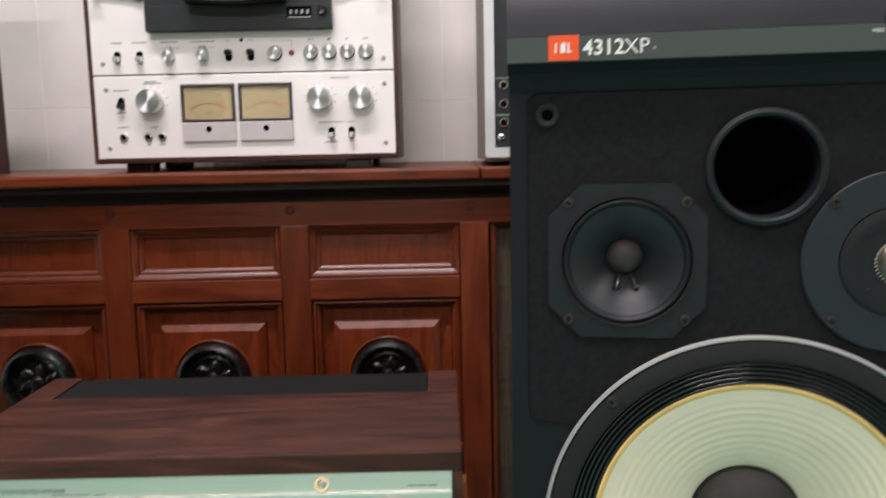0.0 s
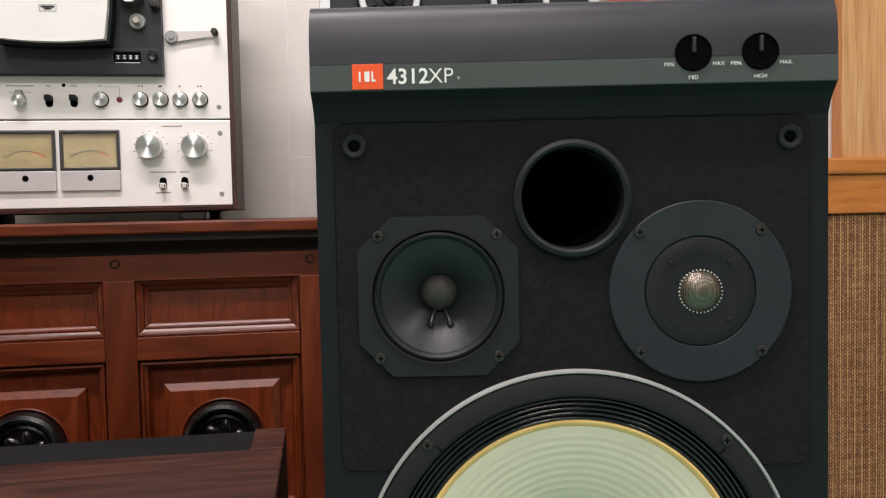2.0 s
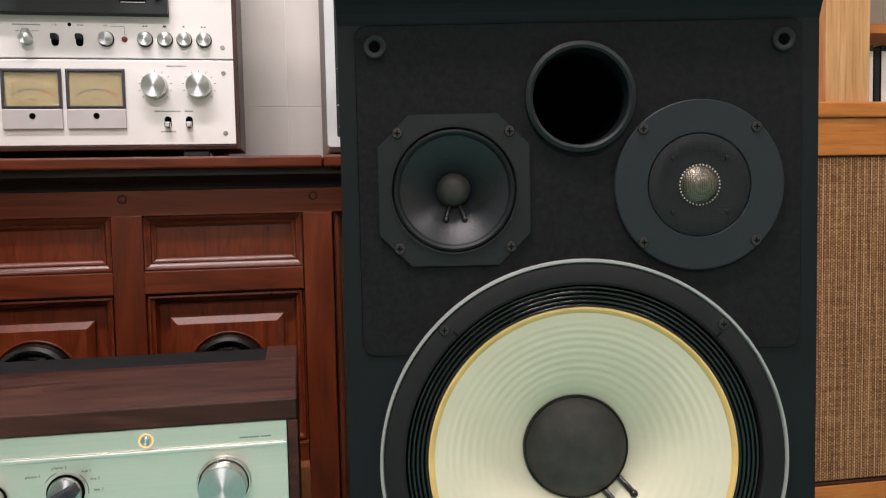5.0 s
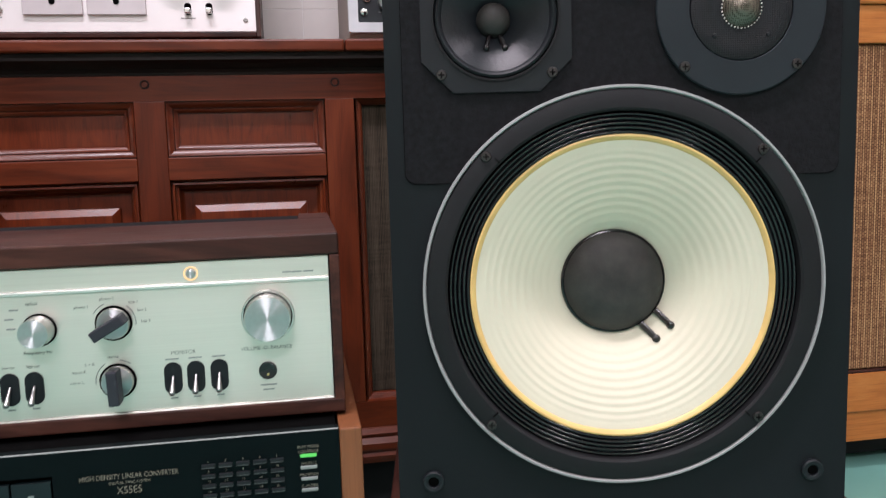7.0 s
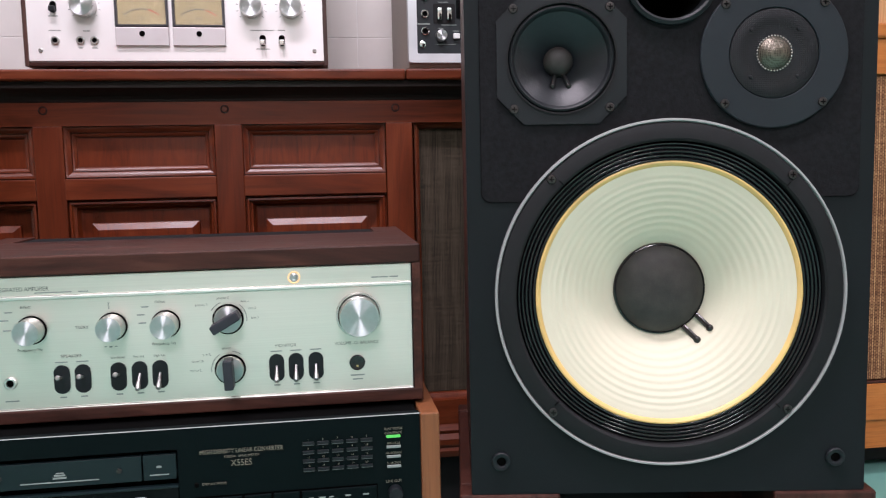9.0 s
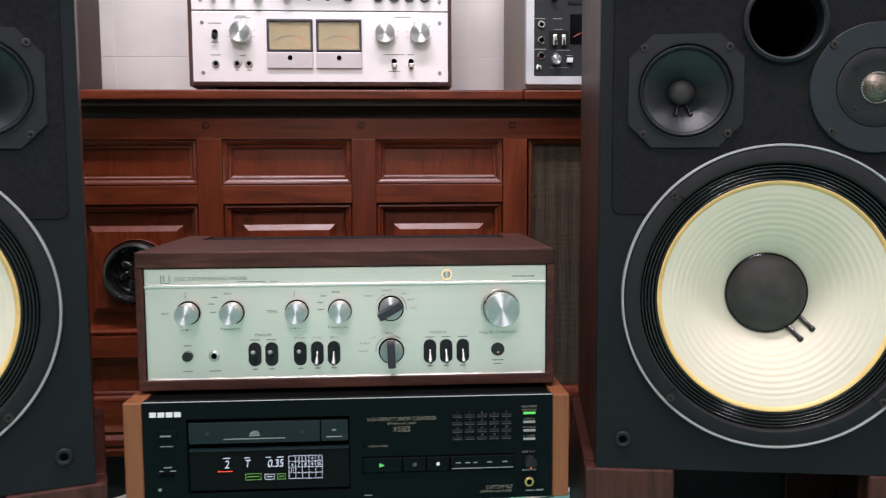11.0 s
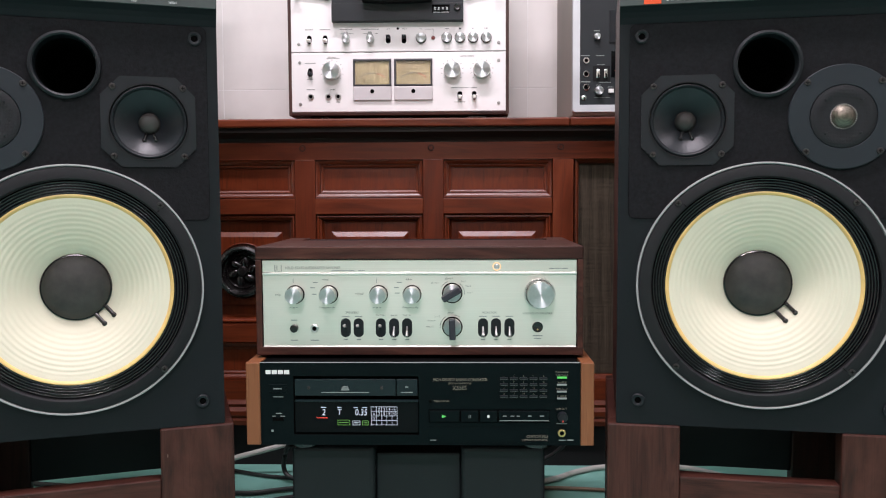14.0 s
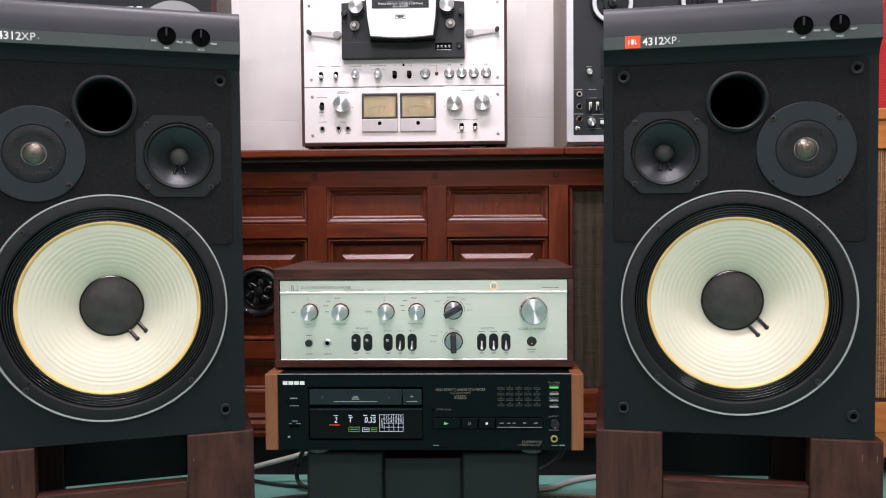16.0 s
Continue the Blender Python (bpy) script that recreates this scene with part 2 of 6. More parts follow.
M = {
    "mahogany_x": wood("red_brown_wood_lengthwise", (0.040, 0.0072, 0.0023), (0.122, 0.0217, 0.0056), (0.176, 0.037, 0.0098), "x", 0.8, 0.40, 0.05, 0.0002, 1.6, 0.27, 0.15, 0.07),
    "mahogany_z": wood("red_brown_wood_upright", (0.041, 0.0073, 0.0023), (0.119, 0.0210, 0.0055), (0.168, 0.035, 0.0092), "z", 0.8, 0.40, 0.05, 0.0002, 1.2, 0.27, 0.14, 0.10),
    "mahogany_panel": wood("red_brown_figured_veneer", (0.050, 0.0084, 0.0028), (0.136, 0.0238, 0.0066), (0.190, 0.038, 0.0102), "z", 0.9, 0.34, 0.08, 0.0002, 2.6, 0.32, 0.24, 0.07),
    "mahogany_dark": wood("red_brown_moulding_with_dark_stain", (0.042, 0.0074, 0.0025), (0.118, 0.0208, 0.0058), (0.166, 0.0330, 0.0090), "x", 1.0, 0.34, 0.10, 0.0002, 1.2, 0.40, 0.10, 0.08),
    "walnut_x": wood("dark_walnut_lengthwise", (0.013, 0.0046, 0.0036), (0.050, 0.0170, 0.0120), (0.098, 0.036, 0.0240), "x", 0.9, 0.5, 0.0, 0.0003, 2.4, 0.22, 0.11, 0.02),
    "walnut_z": wood("dark_walnut_upright", (0.012, 0.0045, 0.0035), (0.048, 0.0175, 0.0125), (0.098, 0.038, 0.025), "z", 1.2, 0.45, 0.05, 0.0003, 1.2, 0.42),
    "walnut_y": wood("dark_walnut_deep", (0.013, 0.0046, 0.0036), (0.050, 0.0170, 0.0120), (0.098, 0.036, 0.0240), "y", 0.9, 0.5, 0.0, 0.0003, 2.4, 0.22, 0.11, 0.02),
    "stand_z": wood("stained_oak_upright", (0.017, 0.0054, 0.0040), (0.053, 0.0175, 0.0122), (0.082, 0.0290, 0.0205), "z", 1.0, 0.46, 0.04, 0.0006, 2.2, 0.22, 0.12, 0.04),
    "stand_x": wood("stained_oak_lengthwise", (0.017, 0.0054, 0.0040), (0.053, 0.0175, 0.0122), (0.082, 0.0290, 0.0205), "x", 1.0, 0.46, 0.04, 0.0006, 2.2, 0.22, 0.12, 0.04),
    "tan_z": wood("tan_wood_upright", (0.135, 0.046, 0.018), (0.215, 0.078, 0.030), (0.27, 0.105, 0.044), "z", 1.2, 0.45, 0.05, 0.0003, 1.0, 0.32, 0.09, 0.10),
    "oak_x": wood("honey_oak_lengthwise", (0.31, 0.090, 0.017), (0.47, 0.155, 0.032), (0.56, 0.215, 0.055), "x", 1.0, 0.42, 0.05, 0.0003, 1.6, 0.32, 0.14, 0.12),
    "oak_z": wood("pale_oak_upright", (0.42, 0.20, 0.080), (0.60, 0.32, 0.14), (0.70, 0.43, 0.22), "z", 0.8, 0.45, 0.05),
    "black_paint": plain("black_painted_front", (0.0051, 0.0075, 0.0088), 0.63, 0, 0.15, 12, 900, 0.00012, spec=0.18),
    "black_felt": plain("black_textured_panel", (0.0065, 0.0065, 0.0076), 0.9, 0, 0.6, 220, 420, 0.0009, spec=0.2),
    "black_plastic": plain("black_moulded_plastic", (0.0056, 0.0079, 0.0098), 0.5, 0, 0.1, 30, 900, 0.0001, spec=0.28),
    "stand_black": plain("black_satin_board", (0.0085, 0.0112, 0.0122), 0.55, 0, 0.12, 20, 600, 0.0002, spec=0.25),
    "worn_wood": plain("bare_scratched_wood", (0.13, 0.075, 0.062), 0.7, 0, 0.2, 200, 600, 0),
    "black_matt": plain("black_matt", (0.007, 0.007, 0.0075), 0.8, 0, 0.25, 30, 500, 0.0003, spec=0.3),
    # near black: real dark parts, and shade painted into holes and gaps
    "deep_black": plain("near_black_parts_and_shade", (0.0015, 0.0015, 0.0015), 0.95, 0, 0.1, 30, 100, 0, spec=0.05),
    "black_gloss": plain("black_lacquer", (0.005, 0.004, 0.004), 0.27, 0, 0.2, 25, 200, 0.0002, coat=0.15),
    "rubber": plain("glossy_black_surround", (0.003, 0.003, 0.004), 0.11, 0, 0.2, 60, 500, 0.0004, spec=0.5),
    "gasket": plain("dark_grey_frame", (0.0082, 0.0086, 0.0097), 0.65, 0, 0.2, 25, 600, 0.0003, spec=0.25),
    "cap_grey": plain("charcoal_painted_cap", (0.0175, 0.0184, 0.0255), 0.45, 0, 0.1, 12, 900, 0.0001, spec=0.40),
    "stripe": plain("grey_green_stripe", (0.047, 0.058, 0.055), 0.5, 0.0, 0.05, 15, 900, 0.0001, spec=0.3),
    "orange": plain("orange_badge", (0.75, 0.075, 0.012), 0.4, 0, 0.03, 30, 300, 0),
    "white_print": plain("white_print", (0.72, 0.72, 0.70), 0.6, 0, 0.03, 30, 300, 0),
    "grey_print": plain("grey_print", (0.22, 0.25, 0.235), 0.6, 0, 0.05, 30, 300, 0),
    "dark_print": plain("dark_print", (0.06, 0.075, 0.07), 0.6, 0, 0.05, 30, 300, 0),
    # wood darkened to carry the shade below the console's top
    "shaded_wood": wood("wood_darkened_as_shade", (0.004, 0.0018, 0.0012), (0.009, 0.0036, 0.0022), (0.015, 0.006, 0.0035), "x", 1.0, 0.5, 0.0),
    "panel_print": plain("grey_green_panel_print", (0.17, 0.185, 0.165), 0.6, 0, 0.05, 30, 300, 0),
    "cone": plain("cream_paper_cone", (0.645, 0.605, 0.470), 0.75, 0, 0.035, 14, 260, 0.0004),
    "glue": plain("yellow_glue_bead", (0.70, 0.465, 0.165), 0.42, 0, 0.12, 40, 200, 0.0004),
    "mid_cone": plain("black_paper_cone", (0.0074, 0.0098, 0.0126), 0.40, 0, 0.2, 40, 300, 0.0006, spec=0.4),
    "dust_cap": plain("grey_brown_dust_cap", (0.027, 0.0235, 0.021), 0.6, 0, 0.55, 45, 500, 0.0005),
    "tweeter_plate": plain("slate_tweeter_plate", (0.0128, 0.0175, 0.0215), 0.55, 0, 0.06, 20, 900, 0.0001, spec=0.24),
    "tweeter_mesh": meshed("black_tweeter_mesh", (0.0036, 0.0044, 0.0058), 0.0017),
    "silver_ring": plain("dull_silver_ring", (0.29, 0.295, 0.29), 0.5, 0.0, 0.08, 20, 500, 0.0001),
    "dome": meshed("mesh_over_bright_dome", (0.105, 0.092, 0.074), 0.0014, 0.85, 0.32),
    "dome_bead": plain("dull_bead_ring", (0.44, 0.42, 0.38), 0.4, 0.6, 0.3, 600, 900, 0.0001),
    "screw": plain("dark_screw", (0.044, 0.041, 0.039), 0.42, 0.7, 0.2, 90, 400, 0.0001),
    "chrome": plain("chrome", (0.75, 0.75, 0.74), 0.15, 1.0, 0.05, 50, 300, 0),
    "knob_side": plain("satin_knob_side", (0.62, 0.62, 0.60), 0.3, 1.0, 0.05, 50, 900, 0),
    "lever_steel": plain("satin_steel_lever", (0.42, 0.41, 0.40), 0.38, 1.0, 0.08, 300, 900, 0),
    "spun": spun("spun_aluminium", (0.60, 0.62, 0.63), 0.46),
    "amp_panel": brushed("pale_brushed_panel", (0.685, 0.680, 0.615), 0.42, "x", 0.03),
    "amp_trim": plain("bright_trim", (0.80, 0.79, 0.75), 0.36, 1.0, 0.03, 50, 300, 0),
    "deck_panel": plain("satin_silver_panel", (0.82, 0.79, 0.785), 0.42, 0.25, 0.03, 8, 800, 0.00008),
    "meter_bezel": plain("dark_grey_meter_bezel", (0.055, 0.055, 0.060), 0.4, 0.3, 0.08, 30, 500, 0.0001),
    "lamp_red": plain("unlit_dark_red_lamp", (0.13, 0.012, 0.010), 0.3, 0, 0.05, 40, 300, 0),
    "meter_silver": plain("dull_pinkish_silver", (0.56, 0.52, 0.53), 0.42, 0.4, 0.05, 20, 600, 0.0001),
    "deck_grey": plain("charcoal_deck_front", (0.0135, 0.0170, 0.0195), 0.5, 0, 0.08, 20, 800, 0.0001, spec=0.35),
    "alu": plain("satin_aluminium_trim", (0.62, 0.64, 0.66), 0.42, 0.45, 0.05, 20, 700, 0.0001),
    "cd_black": plain("black_anodised_front", (0.0015, 0.0045, 0.0050), 0.5, 0.0, 0.1, 20, 900, 0.0001, spec=0.07),
    "cd_window": plain("smoked_window", (0.003, 0.0035, 0.004), 0.2, 0, 0.1, 20, 300, 0, spec=0.08),
    "cd_tray": plain("dark_teal_tray", (0.0052, 0.0125, 0.0145), 0.42, 0, 0.08, 20, 900, 0.0001, spec=0.25),
    "gold": plain("gold", (0.72, 0.48, 0.2), 0.3, 1.0, 0.05, 40, 300, 0),
    "gold_print": plain("pale_gold_print", (0.235, 0.215, 0.165), 0.6, 0, 0.04, 40, 300, 0),
    "red_print": plain("red_print", (0.42, 0.035, 0.02), 0.6, 0, 0.04, 40, 300, 0),
    "vu_face": plain("cream_meter_face", (0.27, 0.225, 0.110), 0.6, 0, 0.06, 40, 300, 0),
    "display_white": glow("display_white", (0.75, 0.85, 1.0), 0.85),
    "display_green": glow("display_green", (0.25, 0.8, 0.1), 0.42),
    "led_green": glow("led_green", (0.12, 1.0, 0.15), 0.6),
    "led_red": glow("led_red", (1.0, 0.06, 0.03), 1.2),
    "power_ring": glow("amber_ring", (1.0, 0.62, 0.28), 1.1),
    "glass": clear_glass("meter_glass"),
    "cable_black": plain("black_cable", (0.012, 0.013, 0.013), 0.5, 0, 0.15, 60, 300, 0.0002),
    "cable_white": plain("grey_white_cable", (0.48, 0.47, 0.44), 0.5, 0, 0.08, 60, 300, 0.0001),
    "cable_brown": plain("brown_cable", (0.22, 0.14, 0.09), 0.5, 0, 0.1, 60, 300, 0.0001),
    "red_plastic": plain("red_plastic", (0.52, 0.028, 0.03), 0.45, 0, 0.1, 10, 300, 0.0003),
    "cloth_brown": woven("brown_grille_cloth", (0.070, 0.029, 0.013), (0.215, 0.098, 0.045), (0.44, 0.255, 0.125), 0.0056, 0.0040, 0.0, 0.0, 0.0120),
    "cloth_grey": woven("olive_brown_grille_cloth", (0.012, 0.0085, 0.0055), (0.043, 0.032, 0.021), (0.078, 0.060, 0.040), 0.0034, 0.0024, 0.3, 0.021),
    "floor_green": plain("mint_green_floor", (0.185, 0.425, 0.365), 0.4, 0, 0.1, 3.0, 60, 0.0003),
    "tile_white": plain("white_glazed_tile", (0.79, 0.765, 0.73), 0.34, 0, 0.085, 5.0, 30, 0.0002),
    "grout": plain("pale_grout", (0.88, 0.87, 0.85), 0.85, 0, 0.06, 30, 300, 0.0003),
    "wall_paint": plain("off_white_wall_paint", (0.74, 0.665, 0.60), 0.8, 0, 0.05, 2.0, 120, 0.0005),
    "ceiling_paint": plain("white_ceiling_paint", (0.78, 0.78, 0.76), 0.85, 0, 0.03, 2.0, 120, 0.0004),
    "beige": plain("beige_painted_trim", (0.36, 0.33, 0.25), 0.5, 0, 0.06, 5.0, 200, 0.0002),
    "grey_side": plain("grey_beige_vinyl_side", (0.38, 0.335, 0.295), 0.55, 0, 0.1, 8.0, 300, 0.0003),
}


# ---- mesh helpers ----
def thing(name, m, label, category, group="", kind=""):
    ob = new(name)
    ob.empty_display_size = 0.05
    ob.matrix_world = m
    return tagged(ob, label, category, group, kind)


def part(name, bm, material, parent, label="", smooth=False, at=None):
    me = bpy.data.meshes.new(name)
    bmesh.ops.recalc_face_normals(bm, faces=bm.faces)
    bm.to_mesh(me)
    bm.free()
    if smooth:
        me.polygons.foreach_set("use_smooth", [True] * len(me.polygons))
        me.set_sharp_from_angle(angle=radians(35))
    me.materials.append(M[material])
    ob = new(name, me)
    ob.parent = parent
    if at is not None:
        ob.location = at
    if label:
        tagged(ob, label)
    return ob


def again(ob, name, at, parent=None):
    """One more part on the same mesh."""
    o = new(name, ob.data)
    o.parent = parent or ob.parent
    o.location = at
    return o


def bm_box(x0, x1, y0, y1, z0, z1, bevel=0.0, seg=2, bm=None):
    bm = bm or bmesh.new()
    v = [bm.verts.new((x, y, z)) for x in (x0, x1) for y in (y0, y1) for z in (z0, z1)]
    f = [bm.faces.new([v[i] for i in q]) for q in ((0, 1, 3, 2), (4, 6, 7, 5), (0, 4, 5, 1), (2, 3, 7, 6), (0, 2, 6, 4), (1, 5, 7, 3))]
    if bevel:
        edges = list({e for q in f for e in q.edges})
        bmesh.ops.bevel(bm, geom=edges, offset=bevel, segments=seg, affect="EDGES", profile=0.5)
    return bm


def bm_lathe(profile, cx=0.0, cz=0.0, seg=64, bm=None, close=False):
    """Turns (radius, y) pairs about an axis along y."""
    bm = bm or bmesh.new()
    rings = []
    for r, y in profile:
        if r < 1e-6:
            rings.append([bm.verts.new((cx, y, cz))])
        else:
            rings.append([bm.verts.new((cx + r * math.cos(2 * math.pi * i / seg), y, cz + r * math.sin(2 * math.pi * i / seg))) for i in range(seg)])
    pairs = list(zip(rings, rings[1:]))
    if close:
        pairs.append((rings[-1], rings[0]))
    for a, b in pairs:
        for i in range(seg):
            j = (i + 1) % seg
            if len(a) == 1 and len(b) == 1:
                continue
            if len(a) == 1:
                bm.faces.new((a[0], b[i], b[j]))
            elif len(b) == 1:
                bm.faces.new((a[i], a[j], b[0]))
            else:
                bm.faces.new((a[i], a[j], b[j], b[i]))
    return bm


def circle(r, cx, cz, n=48):
    return [(cx + r * math.cos(2 * math.pi * i / n), cz + r * math.sin(2 * math.pi * i / n)) for i in range(n)]


def rounded(x0, x1, z0, z1, r, n=6):
    pts = []
    for cx, cz, a0 in ((x1 - r, z1 - r, 0), (x0 + r, z1 - r, 90), (x0 + r, z0 + r, 180), (x1 - r, z0 + r, 270)):
        for i in range(n + 1):
            a = radians(a0 + 90 * i / n)
            pts.append((cx + r * math.cos(a), cz + r * math.sin(a)))
    return pts


def bm_plate(outline, holes, y0, y1, bm=None):
    """A plate in the xz plane from y0 (front) to y1 with holes that go through it."""
    bm = bm or bmesh.new()
    loops = []
    for pts in (outline, *holes):
        vs = [bm.verts.new((x, y0, z)) for x, z in pts]
        loops.append([bm.edges.new((vs[i], vs[(i + 1) % len(vs)])) for i in range(len(vs))])
    edges = [e for q in loops for e in q]
    made = bmesh.ops.triangle_fill(bm, edges=edges, use_beauty=True, use_dissolve=False)
    faces = [g for g in made["geom"] if isinstance(g, bmesh.types.BMFace)]
    if abs(y1 - y0) > 1e-7:
        ret = bmesh.ops.extrude_face_region(bm, geom=faces)
        for g in ret["geom"]:
            if isinstance(g, bmesh.types.BMVert):
                g.co.y = y1
    return bm


def bm_prism(profile, x0, x1, bm=None):
    """A (y, z) outline run along x."""
    bm = bm or bmesh.new()
    a = [bm.verts.new((x0, y, z)) for y, z in profile]
    b = [bm.verts.new((x1, y, z)) for y, z in profile]
    n = len(profile)
    for i in range(n):
        j = (i + 1) % n
        bm.faces.new((a[i], a[j], b[j], b[i]))
    bm.faces.new(a)
    bm.faces.new(b[::-1])
    return bm


def bm_nest(x0, x1, z0, z1, steps, cap=True, bm=None):
    """Nested rectangles, (inset, y) from the outside in: a mitred moulding, capped in its middle."""
    bm = bm or bmesh.new()
    rings = []
    for d, y in steps:
        rings.append([bm.verts.new(c) for c in ((x0 + d, y, z0 + d), (x1 - d, y, z0 + d), (x1 - d, y, z1 - d), (x0 + d, y, z1 - d))])
    for a, b in zip(rings, rings[1:]):
        for i in range(4):
            j = (i + 1) % 4
            bm.faces.new((a[i], a[j], b[j], b[i]))
    if cap:
        bm.faces.new(rings[-1])
    return bm


def bm_tube(points, r, seg=8, bm=None):
    bm = bm or bmesh.new()
    pts = [Vector(p) for p in points]
    rings = []
    for i, p in enumerate(pts):
        d = (pts[min(i + 1, len(pts) - 1)] - pts[max(i - 1, 0)]).normalized()
        a = d.cross(Vector((0, 0, 1)) if abs(d.z) < 0.9 else Vector((1, 0, 0))).normalized()
        b = d.cross(a)
        rings.append([bm.verts.new(p + r * (a * math.cos(2 * math.pi * k / seg) + b * math.sin(2 * math.pi * k / seg))) for k in range(seg)])
    for a, b in zip(rings, rings[1:]):
        for k in range(seg):
            j = (k + 1) % seg
            bm.faces.new((a[k], a[j], b[j], b[k]))
    bm.faces.new(rings[0])
    bm.faces.new(rings[-1][::-1])
    return bm


def smooth_path(points, n=8):
    """Catmull-Rom through the points."""
    p = [Vector(q) for q in points]
    p = [2 * p[0] - p[1], *p, 2 * p[-1] - p[-2]]
    out = []
    for a, b, c, d in zip(p, p[1:], p[2:], p[3:]):
        for i in range(n):
            t = i / n
            out.append(0.5 * (2 * b + (c - a) * t + (2 * a - 5 * b + 4 * c - d) * t * t + (3 * b - a - 3 * c + d) * t ** 3))
    return out + [p[-2]]


def lettering(name, text, size, x, y, z, material, parent, align="LEFT", squash=1.0, lean=0.0, bold=0.0):
    """Raised print that faces -y, with its baseline at z."""
    c = bpy.data.curves.new(name, "FONT")
    c.body, c.size, c.align_x, c.shear, c.offset = text, size, align, lean, bold - (0.012 * size if material == "gold_print" else 0.0)
    c.resolution_u, c.extrude = 3, 0.00012
    tmp = new(name, c)
    me = bpy.data.meshes.new_from_object(tmp.evaluated_get(bpy.context.evaluated_depsgraph_get()))
    bpy.data.objects.remove(tmp)
    me.transform(Matrix.Diagonal((squash, 1, 1, 1)))
    me.transform(Matrix.Rotation(radians(90), 4, "X"))
    me.materials.clear()
    me.materials.append(M[material])
    ob = new(name, me)
    ob.parent, ob.location = parent, (x, y - 0.0002, z)
    return ob


def bars(name, rows, y, material, parent):
    """Print too small to read: thin bars (x0, x1, z, height)."""
    bm = bmesh.new()
    for x0, x1, z, h in rows:
        bm_box(x0, x1, y - 0.0003, y, z, z + h, bm=bm)
    ob = part(name, bm, material, parent)
    return tagged(ob, kind="stuff") if len(rows) > 6 else ob


# ---- the room ----
def setting(name, bm, material, label, category):
    me = bpy.data.meshes.new(name)
    bmesh.ops.recalc_face_normals(bm, faces=bm.faces)
    bm.to_mesh(me)
    bm.free()
    me.materials.append(M[material])
    return tagged(new(name, me), label, category, kind="structure")


WALL = 1.55
setting("floor", bm_box(-3.2, 3.2, -3.6, 1.75, -0.1, 0.0), "floor_green", "mint green painted smooth floor", "floor")
wall_north = setting("wall_north", bm_box(-3.2, 3.2, WALL, WALL + 0.15, 0.0, 2.7), "grout", "wall of white glazed tiles with pale joints", "wall")
setting("wall_south", bm_box(-3.2, 3.2, -3.75, -3.6, 0.0, 2.7), "wall_paint", "plain off-white painted wall", "wall")
setting("wall_west", bm_box(-3.35, -3.2, -3.75, WALL + 0.15, 0.0, 2.7), "wall_paint", "plain off-white painted wall", "wall")
setting("wall_east", bm_box(3.2, 3.35, -3.75, WALL + 0.15, 0.0, 2.7), "wall_paint", "plain off-white painted wall", "wall")
setting("ceiling", bm_box(-3.35, 3.35, -3.75, WALL + 0.15, 2.7, 2.8), "ceiling_paint", "plain white ceiling", "ceiling")


# ---- the wooden console along the wall ----
CX = -0.34


